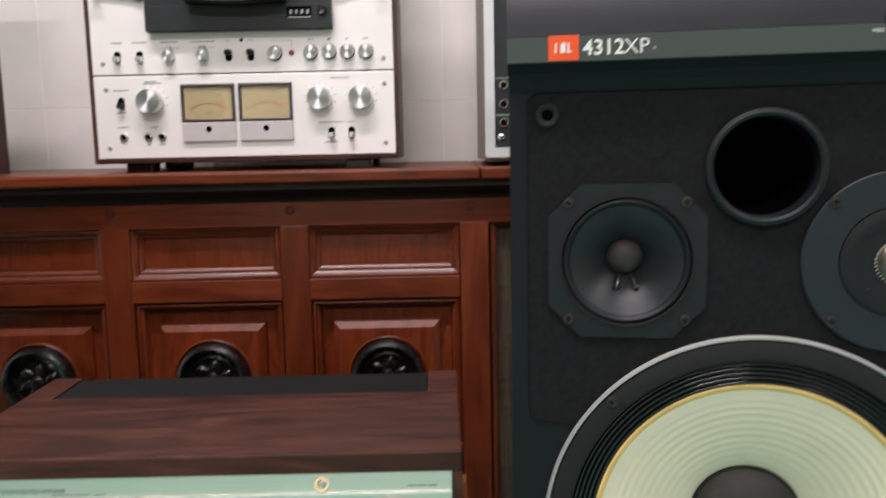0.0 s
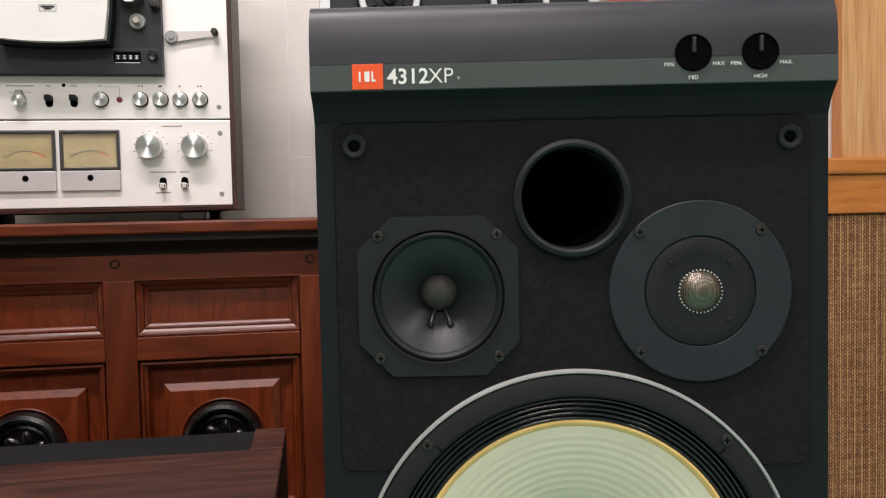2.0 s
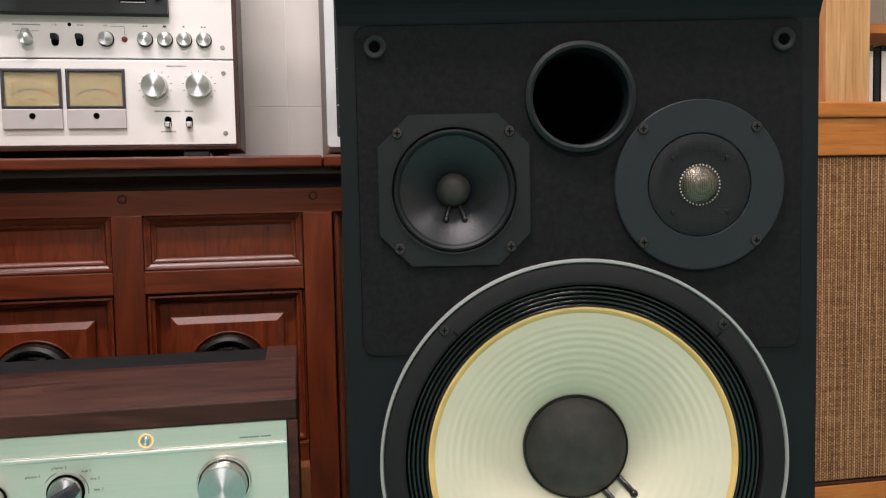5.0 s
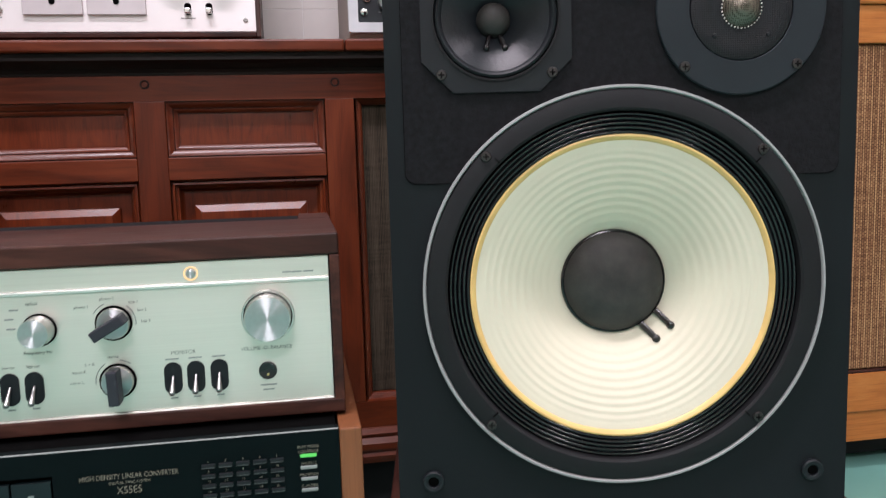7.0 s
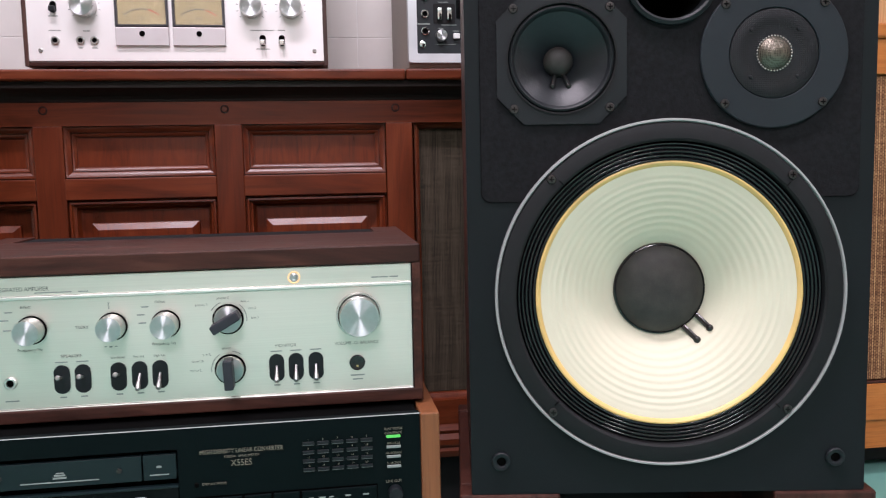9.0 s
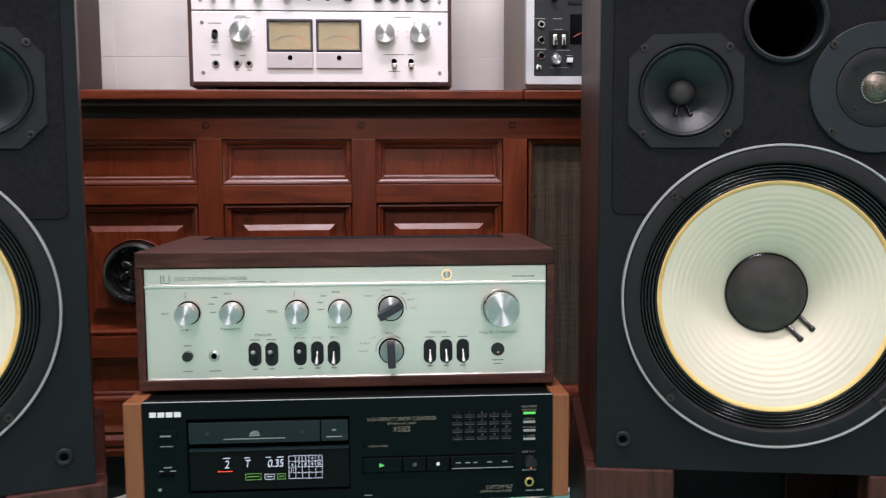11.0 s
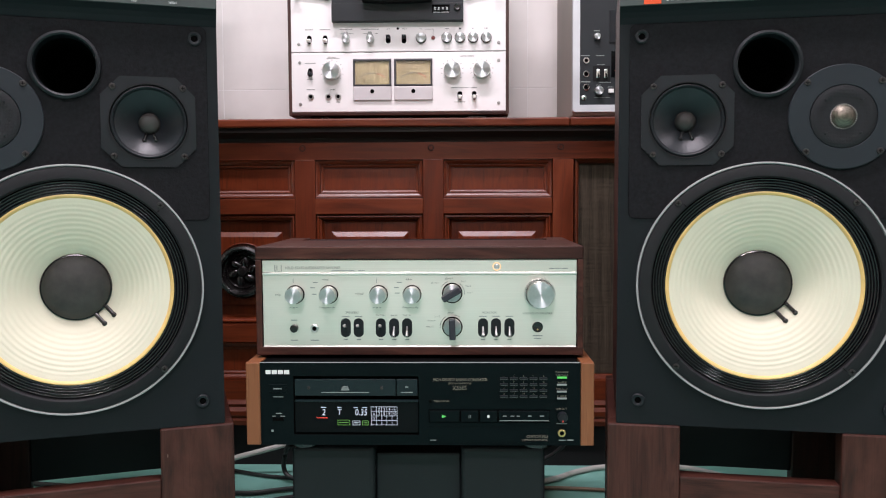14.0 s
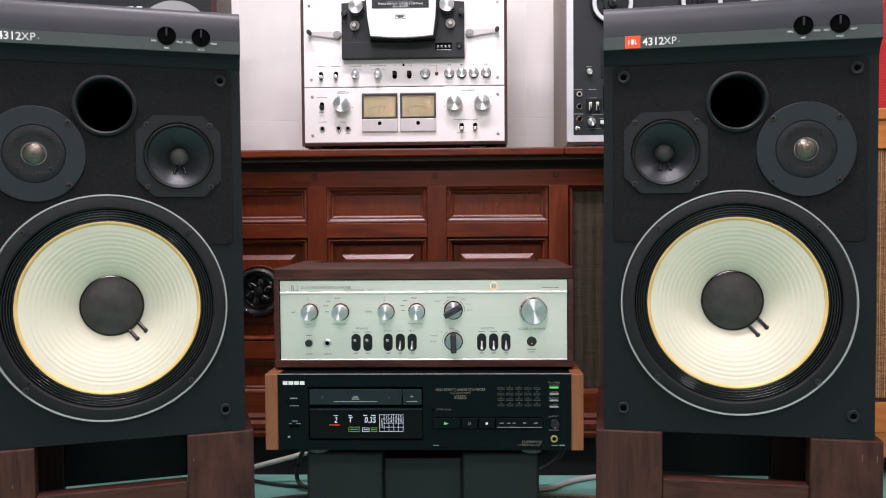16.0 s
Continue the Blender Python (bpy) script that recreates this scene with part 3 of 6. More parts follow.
def console():
    con = thing("console_cabinet", pose(CX, 1.15, 0), "long red-brown panelled wooden console with carved black medallions", "cabinet")
    half, back = 0.98, 0.36
    part("carcass", bm_box(-half, half, 0.046, back, 0.0879, 0.64), "mahogany_x", con)
    part("plinth", bm_box(-half + 0.02, half - 0.02, 0.012, back - 0.02, 0.0, 0.0877), "black_matt", con, "black recessed plinth")
    # top in three boards with tight seams
    for x0, x1 in ((-half - 0.03, -0.405), (-0.4035, 0.3935), (0.395, half + 0.03)):
        part("top_board", bm_box(x0, x1, -0.030, back + 0.01, 0.684, 0.7005, 0.003), "mahogany_x", con, "red-brown top board")
    # cove under the top, near black: the overhang's shade is in its colour
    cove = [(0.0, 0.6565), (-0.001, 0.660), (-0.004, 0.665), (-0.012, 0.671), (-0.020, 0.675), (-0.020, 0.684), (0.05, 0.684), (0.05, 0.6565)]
    part("cornice", bm_prism(cove, -half, half), "shaded_wood", con, "moulded cornice with the overhang's shade in its colour")
    part("top_rail", bm_box(-half, half, 0.0, 0.02, 0.622, 0.640), "mahogany_x", con)
    part("frieze", bm_box(-half, half, 0.0005, 0.02, 0.640, 0.656), "mahogany_x", con)
    mids = (-0.256, 0.0, 0.256)
    edges = (-0.388, -0.128, 0.128, 0.385)
    for i, e in enumerate(edges):
        part("stile", bm_box(e - 0.0205, e + 0.0205, 0.0, 0.045, 0.1785, 0.622, 0.0012), "mahogany_z", con)
    # quirk, sloping ovolo, step and a cove down to the flat panel
    upper = [(0, 0.0005), (0.0003, 0.0090), (0.0012, 0.0090), (0.0015, 0.0038), (0.0030, 0.0044), (0.0060, 0.0062), (0.0088, 0.0082), (0.0093, 0.0088), (0.0095, 0.0135), (0.0102, 0.0135), (0.0105, 0.0106), (0.0118, 0.0112), (0.0140, 0.0127), (0.0158, 0.0144), (0.0161, 0.0170), (0.0172, 0.0172)]
    lower = [(0, 0.0005), (0.0008, 0.010), (0.0028, 0.0105), (0.0036, 0.004), (0.0062, 0.0035), (0.0074, 0.0075), (0.0095, 0.0100), (0.0112, 0.0105), (0.0125, 0.0160), (0.0150, 0.0215), (0.0168, 0.0222)]
    field = [(0, 0.0221), (0.0004, 0.0165), (0.0100, 0.0102), (0.0106, 0.0101)]
    for m in mids:
        x0, x1 = m - 0.1085, m + 0.1078
        part("cross_rail", bm_box(x0 + 0.0004, x1 - 0.0004, 0.0, 0.045, 0.514, 0.5455, 0.0012), "mahogany_x", con)
        part("panel_moulding", bm_nest(x0, x1, 0.5458, 0.622, upper, cap=False), "mahogany_dark", con, "mitred dark-stained moulding", True)
        part("upper_panel", bm_nest(x0 + 0.0165, x1 - 0.0165, 0.5623, 0.6055, [(0, 0.0173), (0.0012, 0.0170)]), "mahogany_panel", con, "flat recessed veneer panel")
        part("lower_panel", bm_nest(x0, x1, 0.2925, 0.514, lower), "mahogany_panel", con, "recessed door panel")
        part("raised_field", bm_nest(x0 + 0.030, x1 - 0.030, 0.3295, 0.4785, field), "mahogany_panel", con, "bevelled raised field")
        part("cross_rail", bm_box(x0 + 0.0004, x1 - 0.0004, 0.0, 0.045, 0.2555, 0.2922, 0.0012), "mahogany_x", con)
        part("panel_moulding", bm_nest(x0, x1, 0.1788, 0.2552, upper, cap=False), "mahogany_dark", con, "mitred dark-stained moulding", True)
        part("base_panel", bm_nest(x0 + 0.0165, x1 - 0.0165, 0.1953, 0.2387, [(0, 0.0173), (0.0012, 0.0170)]), "mahogany_panel", con, "flat recessed veneer panel")
        part("medallion_rim", bm_lathe([(0.0575, 0.011), (0.0572, 0.007), (0.0562, 0.006), (0.0548, 0.007), (0.0545, 0.011)], m, 0.3995, 64), "mahogany_z", con, "turned wooden rim", True)
        med = part("medallion", bm_lathe([(0.0535, 0.009), (0.0535, 0.002), (0.051, -0.006), (0.046, -0.009), (0.042, -0.007), (0.040, -0.001), (0.036, 0.000), (0.033, -0.002), (0.031, 0.002), (0.028, 0.002), (0.0, 0.002)], seg=56),
                   "black_gloss", con, "carved glossy black rosette", True, (m, 0, 0.3995))
        for k in range(6):
            a = 2 * math.pi * (k + 0.25) / 6
            bm = bmesh.new()
            bmesh.ops.create_uvsphere(bm, u_segments=12, v_segments=8, radius=1, matrix=Matrix.Translation((0.019 * math.cos(a), 0.002, 0.019 * math.sin(a))) @ Matrix.Rotation(-a - 0.35, 4, "Y") @ Matrix.Diagonal((0.0125, 0.0055, 0.0072, 1)))
            part("petal", bm, "black_gloss", med, "", True)
        part("boss", bm_lathe([(0.011, 0.003), (0.011, -0.003), (0.008, -0.007), (0.0, -0.009)], seg=24), "black_gloss", med, "", True)
    # round plugs that hide the screws
    for e in (-0.388, -0.132, 0.124, 0.38):
        part("screw_plug", bm_lathe([(0.0062, 0.001), (0.0062, -0.0004), (0.0046, -0.0008), (0.0042, 0.001), (0.004, -0.0002), (0, -0.0002)], seg=24), "mahogany_z", con, "dark-rimmed wooden plug", True, (e, 0, 0.6448))
        part("plug_ring", bm_lathe([(0.0062, -0.001), (0.0047, -0.001), (0.0047, -0.0006), (0.0062, -0.0006)], seg=24, close=True), "black_matt", con, "", True, (e, 0, 0.6448))
    # grilles at both ends
    for s in (-1, 1):
        a, b = sorted((s * 0.408, s * 0.93))
        part("grille_moulding", bm_nest(a, b, 0.1786, 0.622, [(0, 0.001), (0.002, 0.007), (0.006, 0.009), (0.009, 0.013), (0.0095, 0.02)], cap=False), "mahogany_z", con)
        part("grille_cloth", bm_nest(a + 0.008, b - 0.008, 0.1880, 0.614, [(0, 0.019), (0.002, 0.0185)]), "cloth_grey", con, "olive-grey pleated grille cloth")
        part("end_stile", bm_box(*sorted((s * 0.9303, s * half)), 0.0, 0.045, 0.1786, 0.622, 0.001), "mahogany_z", con)
    # moulded base rails
    base = [(0.03, 0.088), (-0.010, 0.088), (-0.012, 0.098), (-0.009, 0.103), (-0.012, 0.108), (-0.012, 0.117), (-0.004, 0.124), (-0.006, 0.130), (-0.001, 0.137), (0.0, 0.139), (0.0, 0.1783), (0.03, 0.1783)]
    part("base_moulding", bm_prism(base, -half - 0.01, half + 0.01), "mahogany_x", con, "stepped base moulding")
    return con


console()


# ---- loudspeakers on their stands ----
def screw(parent, x, z, y, r=0.0042, first=[]):
    if not first:
        bm = bm_lathe([(1, 0.3), (1, 0), (0.85, -0.25), (0.5, -0.3), (0, -0.3)], seg=20)
        bmesh.ops.scale(bm, vec=(0.0042, 0.0042, 0.0042), verts=bm.verts)
        first.append(part("screw", bm, "screw", parent, "", True, (x, y, z)))
        cross = bm_box(-0.0023, 0.0023, -0.00145, -0.0006, -0.0005, 0.0005)
        bm_box(-0.0005, 0.0005, -0.00146, -0.0006, -0.0023, 0.0023, bm=cross)
        first.append(part("slot", cross, "deep_black", first[0], "", False))
        return first[0]
    s = again(first[0], "screw", (x, y, z), parent)
    again(first[1], "slot", (0, 0, 0), s)
    return s


def loudspeaker(m, side, label):
    """side +1: the small cone stands at -x, the dome at +x; -1: the other way round."""
    sp = thing("loudspeaker", m, label, "loudspeaker", "pair of loudspeakers")
    w, h, d = 0.1825, 0.598, 0.300
    woof, port = (0.0005, 0.187), (0.0, 0.4688)
    mid, tw = (-0.0965 * side, 0.4004), (0.0900 * side, 0.4006)
    # cabinet shell
    for s in (-1, 1):
        part("side_panel", bm_box(*sorted((s * (w - 0.014), s * w)), 0.004, d, 0.0, h, 0.0015), "walnut_z", sp, "dark walnut side panel")
    part("top_panel", bm_box(-w + 0.014, w - 0.014, 0.012, d, h - 0.018, h - 0.001), "walnut_x", sp)
    part("bottom_panel", bm_box(-w + 0.014, w - 0.014, 0.012, d, 0.0, 0.018), "walnut_x", sp)
    part("back_panel", bm_box(-w + 0.014, w - 0.014, d - 0.018, d - 0.001, 0.018, h - 0.018), "black_matt", sp)
    # front frame
    front = bm_plate(rounded(-w, w, 0.0, 0.532, 0.002, 2), [circle(0.151, *woof, 96), circle(0.0365, *port, 64), circle(0.048, *mid, 64)], 0.0, 0.012)
    part("baffle", front, "black_paint", sp, "satin black front")
    arc = [(woof[0] + 0.157 * math.cos(a), woof[1] + 0.157 * math.sin(a)) for a in np.linspace(math.asin((0.274 - 0.187) / 0.157), math.pi - math.asin((0.274 - 0.187) / 0.157), 48)]
    r = 0.009
    corner = lambda cx, cz, a0: [(cx + r * math.cos(radians(a0 + 15 * i)), cz + r * math.sin(radians(a0 + 15 * i))) for i in range(7)]
    outline = corner(0.169 - r, 0.5245 - r, 0) + corner(-0.169 + r, 0.5245 - r, 90) + corner(-0.169 + r, 0.274 + r, 180) + arc[::-1] + corner(0.169 - r, 0.274 + r, 270)
    # arc[::-1] starts at the left foot of the ring
    holes = [circle(0.0365, *port, 64), circle(0.048, *mid, 64)]
    part("front_panel", bm_plate(outline, holes, -0.0012, 0.001), "black_felt", sp, "matt black textured panel")
    line = outline
    bm = bmesh.new()
    a = [bm.verts.new((x, -0.0004, z)) for x, z in line]
    b = [bm.verts.new((x * 1.003, -0.0004, z + (0.0006 if z > 0.4 else -0.0005))) for x, z in line]
    for i in range(len(line)):
        j = (i + 1) % len(line)
        if not (0.2741 < line[i][1] < 0.5 and abs(line[i][0]) < 0.15):
            bm.faces.new((a[i], a[j], b[j], b[i]))
    part("shadow_gap", bm, "deep_black", sp)
    # the overhanging cap with its stripe
    prof = [(0.012, 0.5245), (0.0, 0.5252), (-0.0012, 0.5275), (-0.0035, 0.533), (-0.0075, 0.539), (-0.0115, 0.5430), (-0.0142, 0.5455)]
    part("scoop", bm_prism(prof + [(0.012, 0.5455)], -w, w), "black_paint", sp, "black concave underside")
    part("stripe", bm_prism([(-0.0144, 0.5457), (-0.0150, 0.5463), (-0.0150, 0.5640), (0.012, 0.5640), (0.012, 0.5457)], -w, w), "stripe", sp, "grey-green stripe")
    roof = [(-0.0148, 0.5643), (-0.0147, 0.573), (-0.0141, 0.583), (-0.0128, 0.592), (-0.0105, 0.599), (-0.0068, 0.604), (-0.002, 0.6065), (0.006, 0.6072), (0.05, 0.607), (0.12, h + 0.002), (0.12, h - 0.001), (0.012, h - 0.001), (0.012, 0.5643)]
    part("cap", bm_prism(roof, -w, w), "cap_grey", sp, "charcoal rounded cap", True)
    badge = part("badge", bm_box(-0.1529, -0.1314, -0.0158, -0.0150, 0.5467, 0.5642, 0.0003), "orange", sp, "orange badge")
    bars("badge_mark", [(-0.1482, -0.1470, 0.5520, 0.007), (-0.1443, -0.1408, 0.5520, 0.007), (-0.1394, -0.1382, 0.5520, 0.007), (-0.1382, -0.1366, 0.5520, 0.0014)], -0.0158, "white_print", badge)
    lettering("model_text", "4312", 0.0148, -0.1287, -0.0151, 0.5503, "white_print", sp, squash=0.98, bold=0.00022)
    lettering("model_text", "XP", 0.0148, -0.1002, -0.0151, 0.5503, "white_print", sp, squash=0.98, bold=-0.0001)
    part("model_dot", bm_lathe([(0.0012, -0.0150), (0.0012, -0.0153), (0, -0.0153)], -0.0792, 0.5535, 12), "grey_print", sp)
    for kx, word in ((0.0830, "MID"), (0.1290, "HIGH")):
        well = part("control_well", bm_lathe([(0.0127, -0.012), (0.0127, -0.0158), (0.0121, -0.0162), (0.0118, -0.0151), (0, -0.0151)], kx, 0.5668, 40), "deep_black", sp, "round black level control", True)
        part("pointer", bm_box(kx - 0.0013, kx + 0.0013, -0.0186, -0.0151, 0.5664, 0.5774, 0.0008), "cap_grey", well)
        lettering("min_text", "MIN.", 0.0039, kx - 0.0205, -0.0151, 0.5578, "white_print", sp)
        lettering("max_text", "MAX.", 0.0039, kx + 0.0130, -0.0151, 0.5578, "white_print", sp)
        lettering("level_text", word, 0.0039, kx, -0.0151, 0.5487, "white_print", sp, "CENTER")
    # bass port
    part("port_tube", bm_lathe([(0.0405, 0.0), (0.0420, -0.003), (0.0415, -0.006), (0.0385, -0.0072), (0.0365, -0.006), (0.0355, 0.0), (0.0355, 0.13), (0.0, 0.13)], *port, 72), "black_plastic", sp, "flared black port tube", True)
    # extra liner: shade deep in the tube, put in as near-black colour
    part("port_shade", bm_lathe([(0.0353, 0.012), (0.0353, 0.128), (0.0, 0.128)], *port, 48), "deep_black", sp)
    # small cone
    mr = part("midrange", bm_plate([(mid[0] + x, mid[1] + z) for x, z in ((-0.0575, -0.0335), (-0.0335, -0.0575), (0.0335, -0.0575), (0.0575, -0.0335), (0.0575, 0.0335), (0.0335, 0.0575), (-0.0335, 0.0575), (-0.0575, 0.0335))],
                              [circle(0.0485, *mid, 64)], -0.0032, -0.0012), "black_plastic", sp, "eight-sided black driver frame")
    part("lip", bm_lathe([(0.0492, -0.0030), (0.0492, -0.0046), (0.0478, -0.0046), (0.0470, 0.001)], *mid, 72), "black_matt", mr, "", True)
    part("surround", bm_lathe([(0.0474, 0.0), (0.0462, -0.0022), (0.0445, -0.0028), (0.0428, -0.0018), (0.0415, 0.001)], *mid, 72), "black_plastic", mr, "", True)
    part("cone", bm_lathe([(0.0416, 0.001), (0.036, 0.0045), (0.028, 0.0105), (0.020, 0.017), (0.0135, 0.023)], *mid, 72), "mid_cone", mr, "shiny black paper cone", True)
    part("dust_cap", bm_lathe([(0.0136, 0.0229), (0.0128, 0.0200), (0.0105, 0.0172), (0.006, 0.0154), (0.0, 0.0148)], *mid, 48), "dust_cap", mr, "grey-brown dome", True)
    for dx in (-0.0045, 0.0055):
        lead = [(mid[0] + dx * 0.8, 0.0195, mid[1] - 0.0128), (mid[0] + dx * 1.1, 0.0160, mid[1] - 0.0165), (mid[0] + dx * 1.45, 0.0130, mid[1] - 0.0225)]
        bm = bm_tube(smooth_path(lead, 4), 0.0018, 8)
        bmesh.ops.create_uvsphere(bm, u_segments=10, v_segments=8, radius=0.0026, matrix=Matrix.Translation(lead[-1]))
        part("lead", bm, "black_gloss", mr, "", True)
    for sx in (-1, 1):
        for sz in (-1, 1):
            screw(mr, mid[0] + sx * 0.0425, mid[1] + sz * 0.0438, -0.0034)
    # dome
    dm = part("tweeter", bm_lathe([(0.0648, -0.001), (0.0648, -0.0042), (0.0640, -0.0050), (0.0400, -0.0050), (0.0394, -0.0042)], *tw, 96), "tweeter_plate", sp, "round slate-grey driver plate", True)
    part("mesh", bm_lathe([(0.0394, -0.0036), (0.0385, -0.0046), (0.034, -0.0056), (0.027, -0.0052), (0.021, -0.0042), (0.0158, -0.0046), (0.0146, -0.0046)], *tw, 72), "tweeter_mesh", dm, "fine black mesh", True)
    part("dome", bm_lathe([(0.0147, -0.0044), (0.0138, -0.0060), (0.0112, -0.0090), (0.007, -0.0112), (0.0035, -0.0122), (0, -0.0124)], *tw, 56), "dome", dm, "bright metal dome", True)
    bead = None
    for k in range(36):
        a = 2 * math.pi * k / 36
        p = (tw[0] + 0.0152 * math.cos(a), -0.0050, tw[1] + 0.0152 * math.sin(a))
        if bead is None:
            bm = bmesh.new()
            bmesh.ops.create_icosphere(bm, subdivisions=1, radius=0.00085)
            bead = part("rim_bead", bm, "dome_bead", dm, "", False, p)
        else:
            again(bead, "rim_bead", p)
    for sx in (-1, 1):
        for sz in (-1, 1):
            screw(dm, tw[0] + sx * 0.0430, tw[1] + sz * 0.0430, -0.0052)
            part("stud", bm_lathe([(0.0018, 0.0), (0.0014, -0.0007), (0, -0.0010)], seg=12), "black_plastic", dm, "", True, (tw[0] + sx * 0.0205, -0.0056, tw[1] + sz * 0.0205))
    # woofer
    wf = part("woofer", bm_lathe([(0.1555, 0.0), (0.1555, -0.0055), (0.1535, -0.0065), (0.1415, -0.0065), (0.1395, -0.0050), (0.1390, 0.004)], *woof, 128), "gasket", sp, "dark grey woofer frame", True)
    part("trim_ring", bm_lathe([(0.1590, 0.0), (0.1590, -0.0052), (0.1586, -0.0064), (0.1571, -0.0066), (0.1564, -0.0058), (0.1556, 0.0)], *woof, 128), "silver_ring", wf, "dull silver ring", True)
    # five doped rolls between the frame and the cone
    sur, rolls, outer, inner = [(0.1392, 0.003)], 5, 0.1388, 0.1212
    for k in range(rolls * 8 + 1):
        f = k / (rolls * 8)
        sur.append((outer + (inner - outer) * f, 0.0006 - 0.0016 * abs(math.sin(math.pi * rolls * f)) ** 0.8))
    part("surround", bm_lathe(sur, *woof, 160), "rubber", wf, "glossy black pleated surround", True)
    part("rim_bead", bm_lathe([(0.1218, 0.0010), (0.1213, -0.0006), (0.1200, -0.0010), (0.1182, -0.0001), (0.1168, 0.0012), (0.1164, 0.0028)], *woof, 160), "glue", wf, "yellow glue edge", True)
    # soft ribs, wider apart towards the rim
    cone, n = [], 170
    for k in range(n + 1):
        f = k / n
        rr = 0.1182 - f * (0.1182 - 0.0425)
        y = 0.0012 + 0.0367 * (0.36 * f + 0.64 * f * f)
        amp = 0.00022 * min(1, max(0, f - 0.06) * 8) * min(1, (1 - f) * 3)
        cone.append((rr, y + amp * math.sin(2 * math.pi * 12.0 * f ** 0.92)))
    part("cone", bm_lathe(cone, *woof, 160), "cone", wf, "ribbed cream paper cone", True)
    part("cap_seam", bm_lathe([(0.0438, 0.0365), (0.0432, 0.0345), (0.0420, 0.0340), (0.0412, 0.0350)], *woof, 96), "rubber", wf, "", True)
    part("dust_cap", bm_lathe([(0.0420, 0.0350), (0.0400, 0.0325), (0.034, 0.0285), (0.025, 0.0250), (0.014, 0.0230), (0, 0.0224)], *woof, 96), "dust_cap", wf, "grey-brown domed centre", True)
    for ang in (-58, -36):
        c, s = math.cos(radians(ang)), math.sin(radians(ang))
        off = math.cos(radians(-47)), math.sin(radians(-47))
        p0 = (woof[0] + 0.0425 * c, 0.0335, woof[1] + 0.0425 * s)
        p1 = (p0[0] + 0.009 * off[0], 0.0300, p0[2] + 0.009 * off[1])
        p2 = (p0[0] + 0.0165 * off[0], 0.0265, p0[2] + 0.0165 * off[1])
        bm = bm_tube(smooth_path([p0, p1, p2], 5), 0.0027, 10)
        bmesh.ops.create_uvsphere(bm, u_segments=12, v_segments=8, radius=0.0036, matrix=Matrix.Translation(p2))
        part("lead", bm, "black_gloss", wf, "black lead-out wire", True)
    for sx in (-1, 1):
        for sz in (-1, 1):
            screw(wf, woof[0] + sx * 0.1070, woof[1] + sz * 0.1068, -0.0068)
            seam = part("gasket_seam", bm_box(-0.0005, 0.0005, -0.0068, -0.006, 0.1402, 0.1455), "deep_black", wf, "", False, (woof[0], 0, woof[1]))
            seam.rotation_euler = (0, radians(sx * (45 if sz > 0 else 135) + 1.5), 0)
    # sockets for the grille
    for sx in (-1, 1):
        for z in (0.509, 0.0325):
            part("grille_socket", bm_lathe([(0.0088, 0.0), (0.0088, -0.0030), (0.0078, -0.0038), (0.0056, -0.0038), (0.0044, -0.003), (0.0042, 0.004), (0, 0.004)], seg=32), "black_plastic", sp, "black rubber socket", True, (sx * 0.1545, 0, z))
            part("socket_hole", bm_lathe([(0.0040, -0.0015), (0, -0.0015)], seg=20), "deep_black", sp, "", False, (sx * 0.1545, 0, z))
    return sp


def stand(m, label, scratches):
    st = thing("speaker_stand", m, label, "speaker stand", "pair of speaker stands")
    for s in (-1, 1):
        a, b = sorted((s * 0.0995, s * 0.1940))
        part("front_post", bm_box(a, b, 0.0, 0.030, 0.0, 0.2435, 0.0025), "stand_z", st)
        part("side_panel", bm_box(*sorted((s * 0.164, s * 0.1935)), 0.0302, 0.268, 0.02, 0.2430, 0.002), "stand_z", st)
        part("back_post", bm_box(a, b, 0.2685, 0.2985, 0.0, 0.2435, 0.0025), "stand_z", st)
    part("cross_bar", bm_box(-0.0993, 0.0993, 0.002, 0.026, 0.095, 0.1755, 0.002), "stand_x", st)
    for x, z, hgt in scratches:
        part("worn_scratch", bm_box(x, x + 0.0011, -0.0002, 0.0006, z, z + hgt), "worn_wood", st, "pale scratch in the stain")
    part("back_bar", bm_box(-0.0993, 0.0993, 0.2705, 0.2945, 0.104, 0.2425, 0.002), "stand_black", st, "black back rail")
    return st


RS, LS = pose(0.2315, 0.5815, 0.2443, 0, 0, -9.5), pose(-0.6469, 0.5437, 0.2447, 0, 0, 19.7)
loudspeaker(RS, 1, "black loudspeaker with a cream ribbed cone on a wooden stand")
loudspeaker(LS, -1, "mirrored black loudspeaker with cream cone on a wooden stand")
stand(Matrix.Translation((0, 0, -0.2438)) @ RS @ pose(0.0, -0.002, 0), "dark brown wooden stand with a front cross bar", ((0.166, 0.214, 0.010), (0.185, 0.214, 0.009)))
stand(Matrix.Translation((0, 0, -0.2442)) @ LS @ pose(0.0, -0.002, 0), "dark brown wooden stand with a front cross bar", ((0.108, 0.205, 0.004), (-0.128, 0.190, 0.005)))


